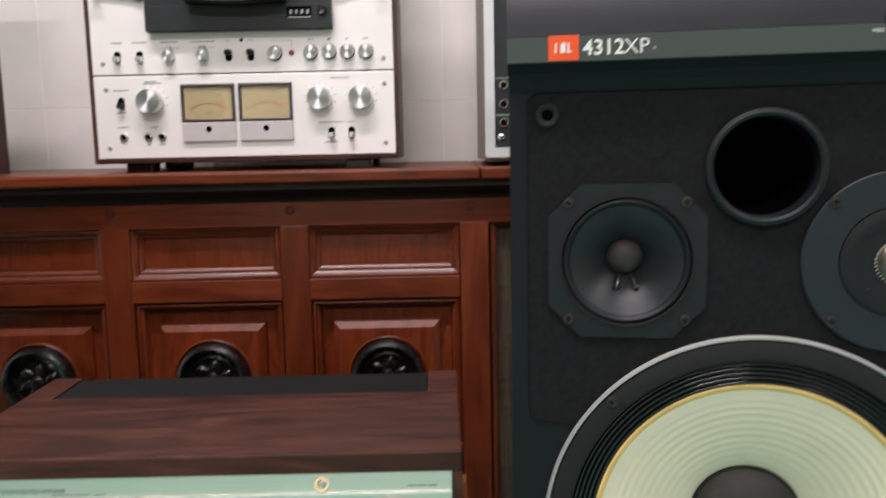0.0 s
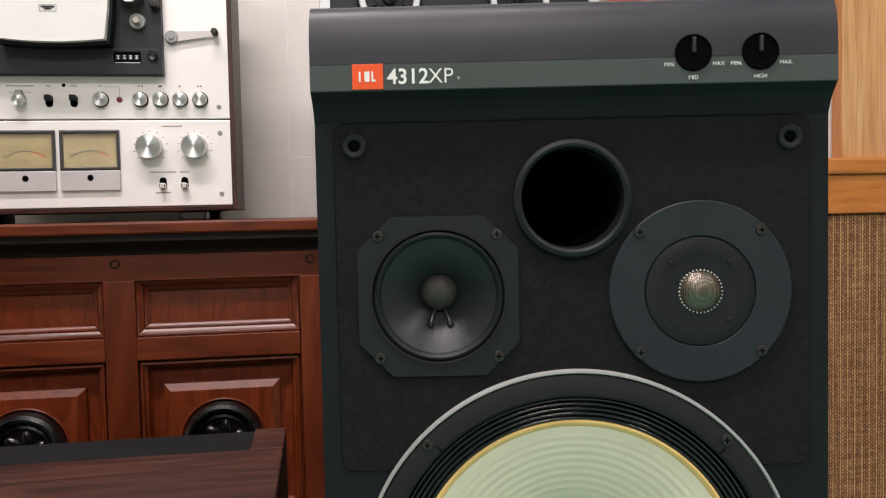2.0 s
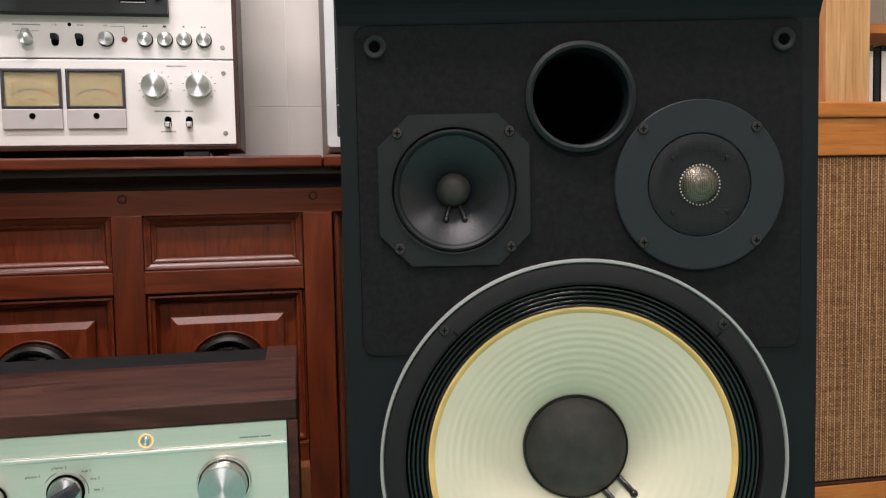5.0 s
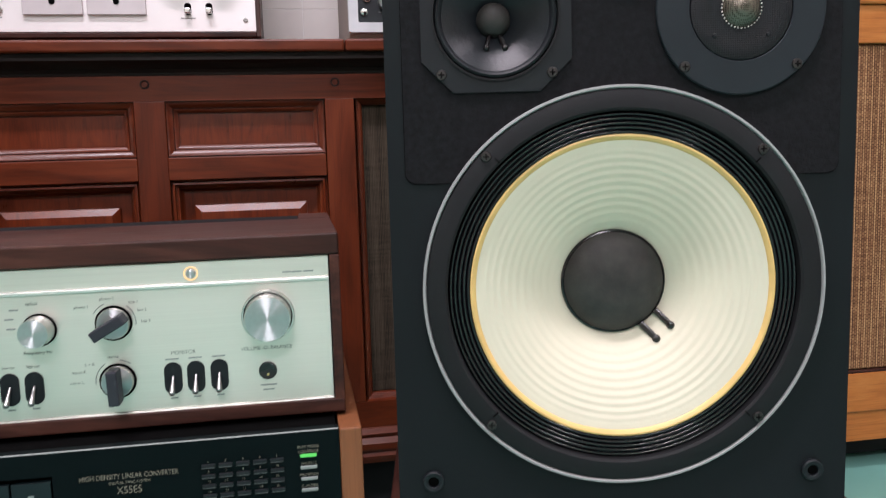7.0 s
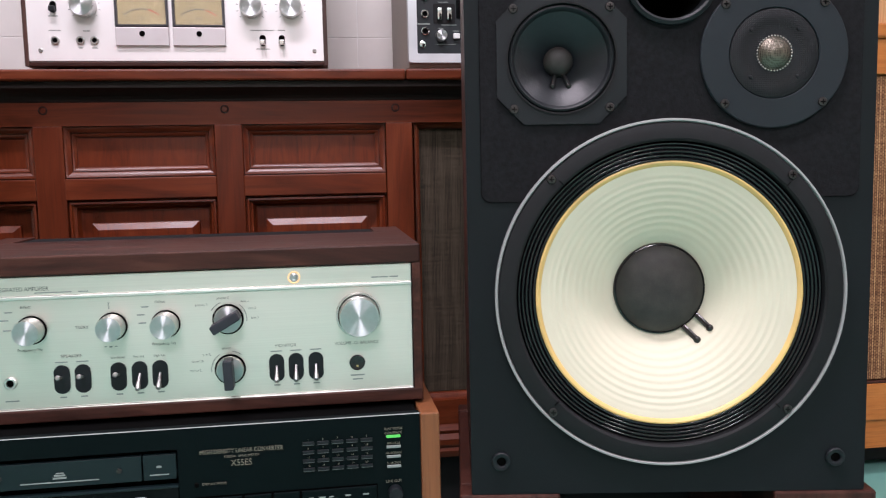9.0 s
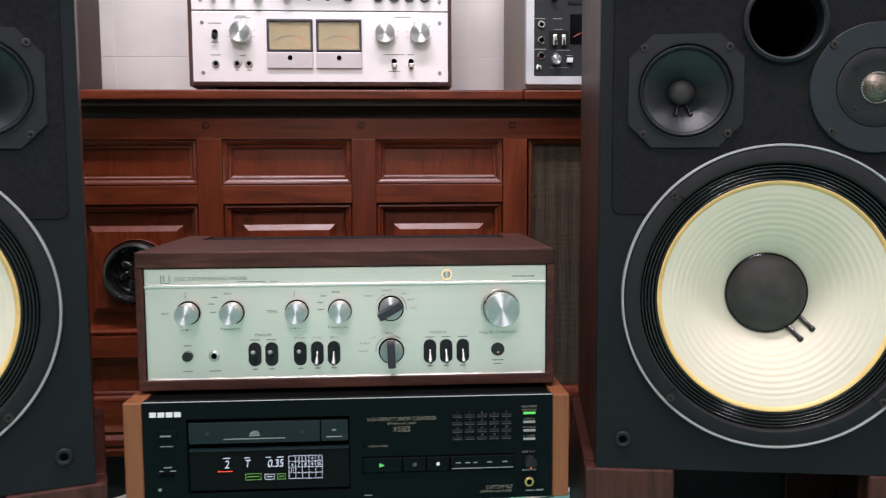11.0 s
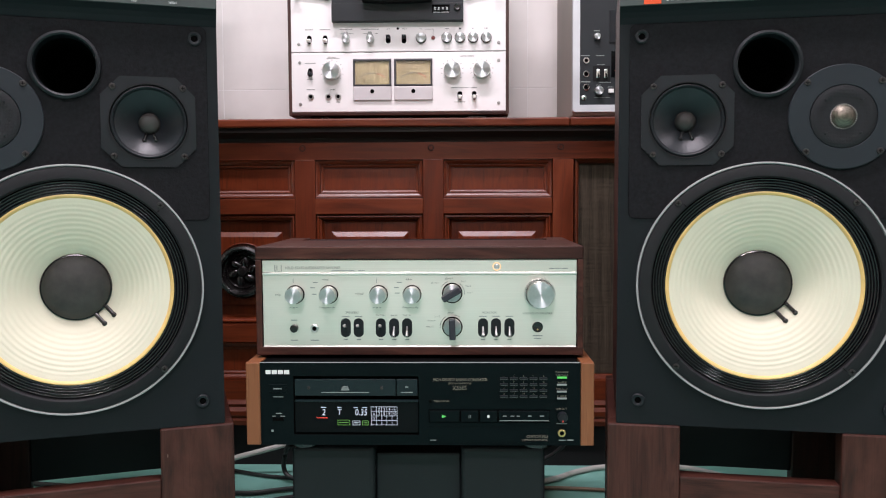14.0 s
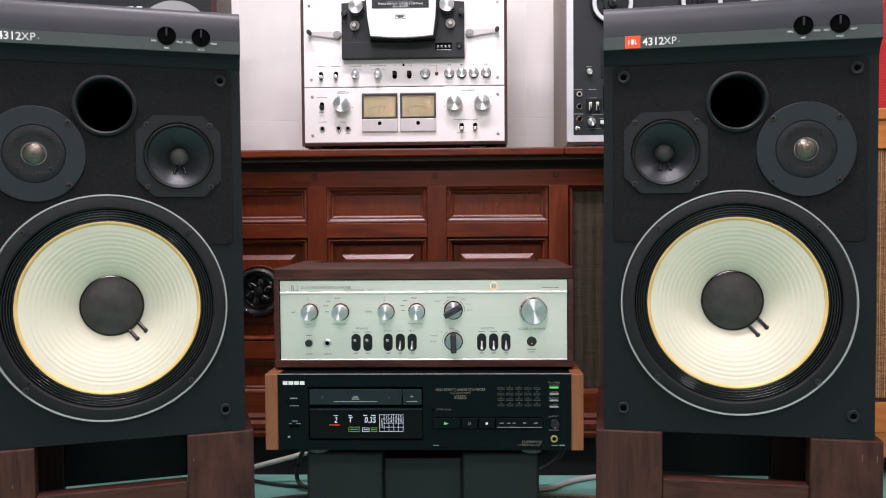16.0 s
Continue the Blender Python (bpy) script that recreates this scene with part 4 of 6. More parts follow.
# ---- small controls shared by the machines ----
def turned_knob(parent, x, z, y, r, deep, label="", name="knob", skirt=False, rim="knob_side", seg=48):
    """A turned knob whose face looks along -y; its origin lies on its own axis, so that the spun face turns about it."""
    k = part(name, bm_lathe([(r * 1.02, 0), (r * 1.02, -deep * 0.25), (r, -deep * 0.3), (r * 0.985, -deep + 0.0014), (r * 0.95, -deep), (r * 0.93, -deep)], seg=seg), rim, parent, label, True, (x, y, z))
    part("knob_face", bm_lathe([(r * 0.93, -deep), (r * 0.5, -deep - 0.0002), (0, -deep - 0.0002)], seg=seg), "spun", k, "spun metal face", False)
    if skirt:
        part("knob_gap", bm_lathe([(r * 1.12, -0.0004), (r * 1.12, -0.0018), (r * 1.0, -0.0018)], seg=seg), "deep_black", k)
    return k


def panel_screw(parent, x, z, y):
    s = part("panel_screw", bm_lathe([(0.0032, 0), (0.0032, -0.0008), (0.0024, -0.0014), (0.0015, -0.0014), (0.0012, -0.0004), (0, -0.0004)], seg=18), "lever_steel", parent, "", True, (x, y, z))
    return s


def socket(parent, x, z, y, r=0.0055, metal="chrome"):
    j = part("socket", bm_lathe([(r, 0), (r, -0.0022), (r * 0.85, -0.003), (r * 0.62, -0.003), (r * 0.55, -0.002), (r * 0.55, 0)], seg=28), metal, parent, "round jack socket", True, (x, y, z))
    part("socket_hole", bm_lathe([(r * 0.6, -0.0016), (0, -0.0016)], seg=20), "deep_black", j)
    return j


def toggle(parent, x, z, y, up=True, cap="chrome"):
    t = part("toggle_switch", bm_plate(rounded(-0.0048, 0.0048, -0.0085, 0.0085, 0.0046), [], -0.0006, 0.0006), "deep_black", parent, "upright slide switch", False, (x, y, z))
    s = 1 if up else -1
    part("lever", bm_box(-0.0042, 0.0042, -0.0105, -0.0008, *sorted((s * 0.0005, -s * 0.0075)), 0.0014), cap, t)
    return t


# ---- amplifier ----
def amplifier():
    amp = thing("amplifier", pose(-0.2145, 0.65, 0.3247), "integrated amplifier with pale brushed panel in a walnut case", "amplifier")
    w, h, d = 0.227, 0.1548, 0.242
    b = 0.0033
    part("case_top", bm_box(-w, w, 0.0, d - 0.075, h - 0.0178, h, 0.0016), "walnut_x", amp, "dark walnut veneer top")
    for s in (-1, 1):
        part("case_side", bm_box(*sorted((s * (w - 0.0082), s * w)), 0.0002, d, b, h - 0.0181, 0.0008), "walnut_y", amp)
        part("top_end", bm_box(*sorted((s * (w - 0.032), s * w)), d - 0.0748, d, h - 0.0178, h, 0.001), "walnut_x", amp)
        for y in (0.04, 0.21):
            part("foot", bm_lathe([(0.012, 0.0), (0.012, 0.0032), (0, 0.0032)], seg=20), "black_matt", amp, "", False, (s * 0.18, 0, 0)).matrix_local = pose(s * 0.18, y, 0, 90)
    part("case_bottom", bm_box(-w, w, 0.0, d, b, b + 0.0115, 0.0012), "walnut_x", amp)
    part("vent_grille", bm_box(-w + 0.0325, w - 0.0325, d - 0.0746, d - 0.001, h - 0.014, h - 0.0022), "black_felt", amp, "black perforated vent strip")
    part("chassis", bm_box(-w + 0.0085, w - 0.0085, 0.02, d - 0.002, b + 0.0118, h - 0.0185), "black_matt", amp)
    part("panel_shadow", bm_nest(-w + 0.0080, w - 0.0080, b + 0.0113, h - 0.0176, [(0, 0.001), (0.0012, 0.0085)], cap=False), "deep_black", amp)
    part("lower_panel", bm_box(-0.2183, 0.2183, 0.004, 0.012, 0.01593, 0.11554, 0.0006), "amp_panel", amp, "pale green-tinted brushed aluminium")
    part("upper_panel", bm_box(-0.2183, 0.2183, 0.0036, 0.012, 0.11890, 0.13614, 0.0006), "amp_panel", amp, "pale green-tinted brushed aluminium")
    part("trim_strip", bm_box(-0.2183, 0.2183, 0.0018, 0.012, 0.11573, 0.11870, 0.0006), "amp_trim", amp, "bright chamfered strip")
    part("bottom_strip", bm_box(-0.2183, 0.2183, 0.0022, 0.012, 0.01354, 0.01574, 0.0006), "amp_trim", amp, "bright chamfered strip")
    f = 0.004
    pw = part("power_button", bm_lathe([(0.0036, 0), (0.0036, -0.002), (0.003, -0.0026), (0, -0.0026)], seg=28), "spun", amp, "silver power button", True, (0.10789, 0.0036, 0.12656))
    part("lit_ring", bm_lathe([(0.0058, 0), (0.0058, -0.0010), (0.0054, -0.0013), (0.0049, -0.0010), (0.0046, 0)], seg=36), "power_ring", pw, "glowing amber ring", True)
    for cx in (188, 287, 433, 531):
        turned_knob(amp, -0.26200 + 0.00047572 * cx, 0.0880, f, 0.0116, 0.018, "satin aluminium knob", skirt=True)
    big = turned_knob(amp, 0.1671, 0.0889, f, 0.0188, 0.021, "large aluminium volume knob", "volume_knob", True)
    part("balance_ring", bm_lathe([(0.0213, 0), (0.0213, -0.006), (0.0208, -0.0068), (0.0198, -0.0068), (0.0196, -0.004)], seg=56), "knob_side", big, "", True)
    for cx, cz, ang, nm in ((648, 198, 30, "input_selector"), (648, 297, 92, "mode_selector")):
        s = part(nm, bm_lathe([(0.0126, 0), (0.0126, -0.004), (0.0118, -0.0055), (0.0, -0.0055)], seg=48), "knob_side", amp, "selector with a black pointer bar", True, ((round(-0.26200 + 0.00047572 * (cx), 4), round(0.18470 - 0.00047889 * (cz), 4))[0], f, (round(-0.26200 + 0.00047572 * (cx), 4), round(0.18470 - 0.00047889 * (cz), 4))[1]))
        part("knob_face", bm_lathe([(0.0116, -0.0056), (0.006, -0.0058), (0, -0.0058)], seg=40), "spun", s)
        part("knob_gap", bm_lathe([(0.0142, -0.0003), (0.0142, -0.0016), (0.0126, -0.0016)], seg=48), "deep_black", s)
        bar = bm_box(-0.0150, 0.0128, -0.0230, -0.0058, -0.0042, 0.0042, 0.0012)
        o = part("pointer_bar", bar, "cap_grey", s, "black pointer bar")
        o.rotation_euler = (0, radians(-ang), 0)
    for i, cx in enumerate((341, 379, 444, 483, 521, 743, 781, 820)):
        up = i < 3
        x, z = (round(-0.26460 + 0.00047572 * (cx), 4), round(0.18450 - 0.00047889 * (299), 4))
        sl = part("lever_switch", bm_plate(rounded(-0.0070, 0.0070, -0.0132, 0.0132, 0.0068, 8), [], -0.0009, 0.001), "black_plastic", amp, "silver lever in a black slot", False, (x, f, z))
        tip = (0, -0.0135, 0.0048) if up else (0, -0.0125, -0.0095)
        root = (0, -0.0005, 0.0015)
        d = (Vector(tip) - Vector(root))
        bm = bm_lathe([(0.0011, 0.0), (0.0016, -d.length * 0.5), (0.0024, -d.length + 0.001), (0.0023, -d.length - 0.0006), (0.0015, -d.length - 0.0014), (0, -d.length - 0.0015)], seg=14)
        bmesh.ops.transform(bm, matrix=Matrix.Translation(root) @ Vector((0, -1, 0)).rotation_difference(d).to_matrix().to_4x4(), verts=bm.verts)
        part("lever", bm, "lever_steel", sl, "tapered steel lever", True)
    b1 = part("tone_button", bm_lathe([(0.0058, 0), (0.0058, -0.002), (0.0052, -0.0045), (0, -0.005)], seg=28), "black_gloss", amp, "round black push button", True, (-0.17469, f, 0.04036))
    socket(amp, -0.1461, 0.0404, f, 0.0056, "knob_side")
    ph = part("phones_socket", bm_lathe([(0.0074, 0), (0.0074, -0.0014), (0.0066, -0.0020), (0, -0.0012)], seg=32), "black_gloss", amp, "round black input cover", True, (0.16450, f, 0.04227))
    part("pin", bm_lathe([(0.0011, 0), (0.0011, -0.0022), (0, -0.0022)], seg=10), "gold", ph, "", False, (0, 0, -0.0032))
    # print on the panel
    g = "panel_print"
    bars("maker_mark", [(-0.20085, -0.19990, 0.12033, 0.009), (-0.20085, -0.19134, 0.12033, 0.0006), (-0.19181, -0.19110, 0.12033, 0.009), (-0.19800, -0.19704, 0.12177, 0.007)], 0.0036, g, amp)
    lettering("amp_text", "SOLID STATE INTEGRATED AMPLIFIER", 0.0053, -0.18610, 0.0036, 0.12344, g, amp, squash=0.86)
    bars("small_print", [(-0.12093, -0.08953, 0.12105, 0.0009), (-0.08382, -0.07526, 0.12105, 0.0009)], 0.0036, "grey_print", amp)
    bars("model_plate", [(0.18020, 0.18734, 0.12321, 0.0012), (0.18782, 0.19590, 0.12321, 0.0012), (0.19733, 0.20542, 0.12321, 0.0012)], 0.0036, "grey_print", amp)
    lettering("volume_text", "VOLUME -O- BALANCE", 0.0044, 0.16450, f, 0.05999, g, amp, "CENTER", 0.92)
    lettering("speakers_text", "SPEAKERS", 0.0042, -0.09334, f, 0.06119, g, amp, "CENTER")
    lettering("monitor_text", "MONITOR", 0.0042, 0.09790, f, 0.06095, g, amp, "CENTER")
    for cx in (287, 531):
        lettering("frequency_text", "Frequency Hz", 0.0038, (-0.26460 + 0.00047572 * (cx)), f, 0.06861, g, amp, "CENTER")
        lettering("defeat_text", "defeat", 0.0036, (-0.26460 + 0.00047572 * (cx - 4)), f, 0.10788, g, amp, "CENTER")
    lettering("treble_text", "TREBLE", 0.0036, -0.08287, f, 0.08729, g, amp, "CENTER")
    lettering("bass_text", "BASS", 0.0036, -0.19704, f, 0.08633, g, amp, "CENTER")
    for word, cx in (("low boost", 444), ("low cut", 483), ("high cut", 521)):
        lettering("filter_text", word, 0.0031, (-0.26460 + 0.00047572 * (cx)), f, 0.05808, g, amp, "CENTER")
    for word, cx, cz in (("phono 1", 604, 170), ("phono 2", 645, 158), ("line 1", 687, 166), ("line 2", 700, 180), ("line 3", 705, 199), ("mono R", 592, 280), ("mono L", 588, 298), ("L + R", 610, 268), ("stereo", 648, 257)):
        lettering("selector_text", word, 0.0033, (-0.26460 + 0.00047572 * (cx)), f, (0.18450 - 0.00047889 * (cz)), g, amp, "CENTER")
    marks = []
    for cx in (188, 433):
        marks += [((-0.26460 + 0.00047572 * (cx - 0.7)), (-0.26460 + 0.00047572 * (cx + 0.7)), 0.10405, 0.0065), ((-0.26460 + 0.00047572 * (cx - 12)), (-0.26460 + 0.00047572 * (cx - 7)), 0.06909, 0.0008), ((-0.26460 + 0.00047572 * (cx - 3)), (-0.26460 + 0.00047572 * (cx + 3)), 0.06861, 0.0014), ((-0.26460 + 0.00047572 * (cx + 7)), (-0.26460 + 0.00047572 * (cx + 12)), 0.06909, 0.0008)]
    for cx in (341, 379, 444, 483, 521, 743, 781, 820):
        marks += [((-0.26460 + 0.00047572 * (cx - 6)), (-0.26460 + 0.00047572 * (cx + 6)), 0.02408, 0.0013)]
    for cx in (341, 379, 743, 781, 820):
        marks += [((-0.26460 + 0.00047572 * (cx - 11)), (-0.26460 + 0.00047572 * (cx + 11)), 0.05664, 0.0011)]
    for cx, cz in ((238, 183), (246, 168), (484, 183), (492, 168), (242, 202), (486, 199)):
        marks += [((-0.26460 + 0.00047572 * (cx)), (-0.26460 + 0.00047572 * (cx + 14)), (0.18450 - 0.00047889 * (cz)), 0.0012)]
    marks += [(-0.17897, -0.17040, 0.05137, 0.0012), (-0.17992, -0.16945, 0.02312, 0.0012), (-0.15185, -0.13996, 0.02312, 0.0012), (0.15784, 0.17116, 0.02934, 0.0013), (0.15975, 0.16926, 0.02551, 0.0011)]
    bars("tick_marks", marks, f, "grey_print", amp)
    for cx, cz, spans in ((648, 198, ((112, 150), (-8, 52))), (648, 297, ((122, 186), (52, 82)))):
        x, z = (round(-0.26200 + 0.00047572 * (cx), 4), round(0.18470 - 0.00047889 * (cz), 4))
        for a0, a1 in spans:
            bm = bmesh.new()
            ring = [[bm.verts.new((x + r * math.cos(radians(a)), f - 0.0003, z + r * math.sin(radians(a)))) for r in (0.0166, 0.0173)] for a in np.linspace(a0, a1, 14)]
            for p, q in zip(ring, ring[1:]):
                bm.faces.new((p[0], p[1], q[1], q[0]))
            part("scale_arc", bm, "panel_print", amp)
    return amp


amplifier()


# ---- disc player ----
def disc_player():
    cd = thing("disc_player", pose(-0.213, 0.618, 0.2), "black compact disc player with tan wooden side cheeks", "disc player")
    w, h, d = 0.236, 0.1243, 0.35
    # shade below the amplifier is put into the body's near-black colour
    part("body", bm_box(-0.216, 0.216, 0.012, d, 0.0145, h - 0.001, 0.001), "deep_black", cd)
    part("front", bm_plate([(-0.2165, 0.0108), (0.2175, 0.0108), (0.2175, h - 0.0006), (-0.2165, h - 0.0006)], [[(-0.17121, 0.10556), (-0.00042, 0.10556), (-0.00042, 0.02491), (-0.17121, 0.02491)]], 0.0, 0.0118), "cd_black", cd, "black anodised front")
    part("top_chamfer", bm_prism([(0.0, h - 0.0004), (0.0008, h + 0.0001), (0.0016, h + 0.0001), (0.0016, h - 0.0004)], -0.2165, 0.2175), "grey_print", cd)
    for s in (-1, 1):
        a, c = sorted((s * 0.2168 + (0.0012 if s > 0 else 0), s * 0.236))
        part("side_cheek", bm_box(a, c, -0.0012, d, 0.0105, h, 0.0015), "tan_z", cd, "tan wooden side cheek")
    for x in (-0.165, 0.163):
        ft = part("foot", bm_lathe([(0.024, 0.0), (0.026, 0.003), (0.026, 0.0135), (0, 0.0135)], seg=32), "black_gloss", cd, "round black foot", True)
        ft.matrix_local = pose(x, 0.045, 0.0, 90)
        part("foot_mark", bm_box(-0.013, 0.013, 0.004, 0.0058, -0.0265, -0.026), "gold_print", ft)
        ft2 = part("foot", bm_lathe([(0.024, 0.0), (0.026, 0.003), (0.026, 0.0135), (0, 0.0135)], seg=32), "black_gloss", cd, "", True)
        ft2.matrix_local = pose(x, 0.27, 0.0, 90)
    x0, x1 = -0.17121, -0.00042
    part("bay", bm_nest(x0, x1, 0.02491, 0.10556, [(0, 0.0), (0.0006, 0.004), (0.001, 0.009)]), "deep_black", cd)
    tr = part("tray", bm_box(-0.16935, -0.03198, 0.0006, 0.0085, 0.07836, 0.10134, 0.0005), "cd_tray", cd, "closed disc tray")
    bars("disc_mark", [(-0.10531, -0.09602, 0.08821, 0.0016), (-0.10624, -0.09510, 0.08586, 0.0016), (-0.10345, -0.09695, 0.09055, 0.0010)], 0.0006, "grey_print", tr)
    bars("tray_print", [(-0.13315, -0.06818, 0.08258, 0.0010)], 0.0006, "grey_print", tr)
    for cx in (235, 449):
        part("tray_rivet", bm_lathe([(0.0024, 0), (0.0024, -0.0007), (0.0012, -0.001), (0.0008, -0.0002), (0, -0.0002)], seg=16), "screw", tr, "", True, ((-0.25939 + 0.00046411 * (cx)), 0.0006, 0.08915))
    ob = part("open_button", bm_box(-0.03058, -0.00227, 0.0008, 0.0085, 0.07836, 0.10134, 0.0006), "cd_tray", cd)
    bars("open_print", [(-0.01898, -0.01481, 0.08961, 0.0018), (-0.02502, -0.00877, 0.08258, 0.0011)], 0.0008, "grey_print", ob)
    win = part("display_window", bm_box(-0.16935, -0.00135, 0.0006, 0.0085, 0.02772, 0.06992, 0.0005), "cd_window", cd, "smoked display window")
    part("window_edge", bm_prism([(0.0003, 0.07011), (-0.0006, 0.07058), (-0.0006, 0.07180), (0.0045, 0.07297), (0.0045, 0.07011)], -0.16935, -0.00135), "cd_tray", cd)
    y = 0.0004
    for word, cx, s in (("2", 278, 0.0122), ("0.35", 388, 0.0122)):
        lettering("display_digits", word, s, (-0.25939 + 0.00046411 * (cx)), y, 0.05163, "display_white", win, "CENTER", 0.82, 0.12)
    lettering("display_digits", "T", 0.0118, -0.10902, y, 0.05210, "display_white", win, "CENTER", 0.8, 0.12)
    bars("display_labels", [(-0.13408, -0.12666, 0.06195, 0.0009), (-0.11180, -0.10624, 0.06195, 0.0009), (-0.08953, -0.08396, 0.06195, 0.0009), (-0.07746, -0.07096, 0.06195, 0.0009)], y, "display_white", win)
    grid = []
    for k in range(6):
        x = -0.06539 + k * (-0.03012 - -0.06539) / 5
        grid.append((x - 0.0002, x + 0.0002, 0.03851, 0.06336 - 0.03851))
    for k in range(5):
        z = 0.03851 + k * (0.06336 - 0.03851) / 4
        grid.append((-0.06539, -0.03012, z - 0.0002, 0.0004))
    bars("track_grid", grid, y, "display_white", win)
    n = 0
    for r in range(3):
        for c in range(5):
            n += 1
            if n in (1,) or n > 11:
                continue
            lettering("track_number", str(n), 0.0052, (-0.25939 + 0.00046411 * (425.6 + 15.2 * c)), y, (0.31187 - 0.00046889 * (540.6 + 13.25 * r)), "display_white", win, "CENTER", 0.85)
    green = []
    for a, c, z0, z1 in ((319, 355, 584, 570), (363, 385, 584, 572), (391, 410, 584, 572)):
        xa, xc, za, zc = (-0.25939 + 0.00046411 * (a)), (-0.25939 + 0.00046411 * (c)), (0.31187 - 0.00046889 * (z0)), (0.31187 - 0.00046889 * (z1))
        green.append([(xa, xc, za, 0.0005), (xa, xc, zc, 0.0005), (xa, xa + 0.0005, za, zc - za), (xc - 0.0005, xc, za, zc - za), (xa + 0.002, xc - 0.002, (za + zc) / 2, 0.0008)])
    bars("mode_icon", green[0] + green[2], y, "display_green", win)
    bars("time_icon", green[1], y, "display_white", win)
    bars("continue_mark", [(-0.14000, -0.13850, 0.04765, 0.0012), (-0.13733, -0.12480, 0.04775, 0.0007)], y, "led_red", win)
    # maker's name, as a plain block of bars
    bars("maker_mark", [((-0.25939 + 0.00046411 * (109 + 18.2 * k)), (-0.25939 + 0.00046411 * (124 + 18.2 * k)), 0.10837, 0.0054) for k in range(4)], 0.0, "white_print", cd)
    pb = part("power_button", bm_box(-0.20323, -0.18096, -0.0016, 0.001, 0.08305, 0.09477, 0.0006), "cd_black", cd, "black push button")
    bars("power_print", [(-0.19813, -0.18699, 0.08774, 0.0016)], -0.0016, "grey_print", pb)
    part("timer_switch", bm_box(-0.19999, -0.18513, -0.001, 0.001, 0.04366, 0.04835, 0.0004), "deep_black", cd)
    bars("left_print", [(-0.19906, -0.18513, 0.07649, 0.0010), (-0.19581, -0.18745, 0.05351, 0.0012), (-0.20091, -0.19627, 0.04976, 0.0010), (-0.18978, -0.18328, 0.04976, 0.0010), (-0.20231, -0.19906, 0.02866, 0.0030)], 0.0, "grey_print", cd)
    gp = "gold_print"
    lettering("converter_text", "HIGH DENSITY LINEAR CONVERTER", 0.0058, 0.05528, 0.0, 0.09899, gp, cd, "CENTER", 0.78)
    lettering("sync_text", "DIGITAL SYNC SYSTEM", 0.0030, 0.05528, 0.0, 0.09477, gp, cd, "CENTER")
    lettering("model_text", "X55ES", 0.0084, 0.05481, 0.0, 0.08680, gp, cd, "CENTER", 0.84)
    lettering("display_mode_text", "DISPLAY MODE", 0.0031, 0.03021, 0.0, 0.07039, gp, cd, "CENTER")
    lettering("custom_text", "CUSTOM FILE", 0.0056, 0.15970, -0.0006, 0.02139, gp, cd, "CENTER", 0.86, 0.15)
    lettering("player_text", "COMPACT DISC PLAYER", 0.0032, 0.15599, -0.0006, 0.01741, gp, cd, "CENTER")
    part("display_button", bm_lathe([(0.0022, 0), (0.0022, -0.001), (0, -0.0012)], seg=14), "deep_black", cd, "", False, (0.01490, 0.0, 0.07133))
    # number keys
    key = None
    for r in range(4):
        for c in range(5):
            at = ((-0.25939 + 0.00046411 * (806 + 28.6 * c)), 0.0, (0.31187 - 0.00046889 * (446 + 17.4 * r)))
            if key is None:
                key = part("number_key", bm_box(-0.0052, 0.0052, -0.0017, 0.0005, -0.0015, 0.0015, 0.0004), "black_plastic", cd, "small oblong key", False, at)
            else:
                again(key, "number_key", at)
            # paler bar below each key: its thin highlight, painted on
            bars("key_glint", [(at[0] - 0.005, at[0] + 0.005, at[2] - 0.0016, 0.0005)], -0.0016, "dark_print", cd)
            lettering("key_number", str(r * 5 + c + 1), 0.0027, at[0], 0.0, at[2] + 0.0024, gp, cd, "CENTER")
    for i, word in enumerate(("CONTINUE", "SHUFFLE", "PROGRAM", "C. INDEX")):
        z = (443, 464, 484, 504)[i]
        part("mode_lamp" if i == 0 else "mode_key", bm_box(0.18615, 0.19915, -0.0018, 0.0005, (0.31187 - 0.00046889 * (z + 2.5)), (0.31187 - 0.00046889 * (z - 2.5)), 0.0004), "led_green" if i == 0 else "grey_print", cd, "lit green bar" if i == 0 else "silver bar key")
        lettering("mode_text", word, 0.0032, 0.19265, 0.0, (0.31187 - 0.00046889 * (z - 4.5)), gp, cd, "CENTER")
    lettering("mode_text", "PLAY MODE", 0.0032, 0.19265, 0.0, 0.11025, gp, cd, "CENTER")
    lettering("line_out_text", "LINE OUT", 0.0034, 0.19219, 0.0, 0.06007, gp, cd, "CENTER")
    # transport keys in their recess
    part("key_bay", bm_nest(0.01258, 0.17687, 0.04226, 0.06007, [(0, -0.0003), (0.0008, -0.0001)]), "deep_black", cd)
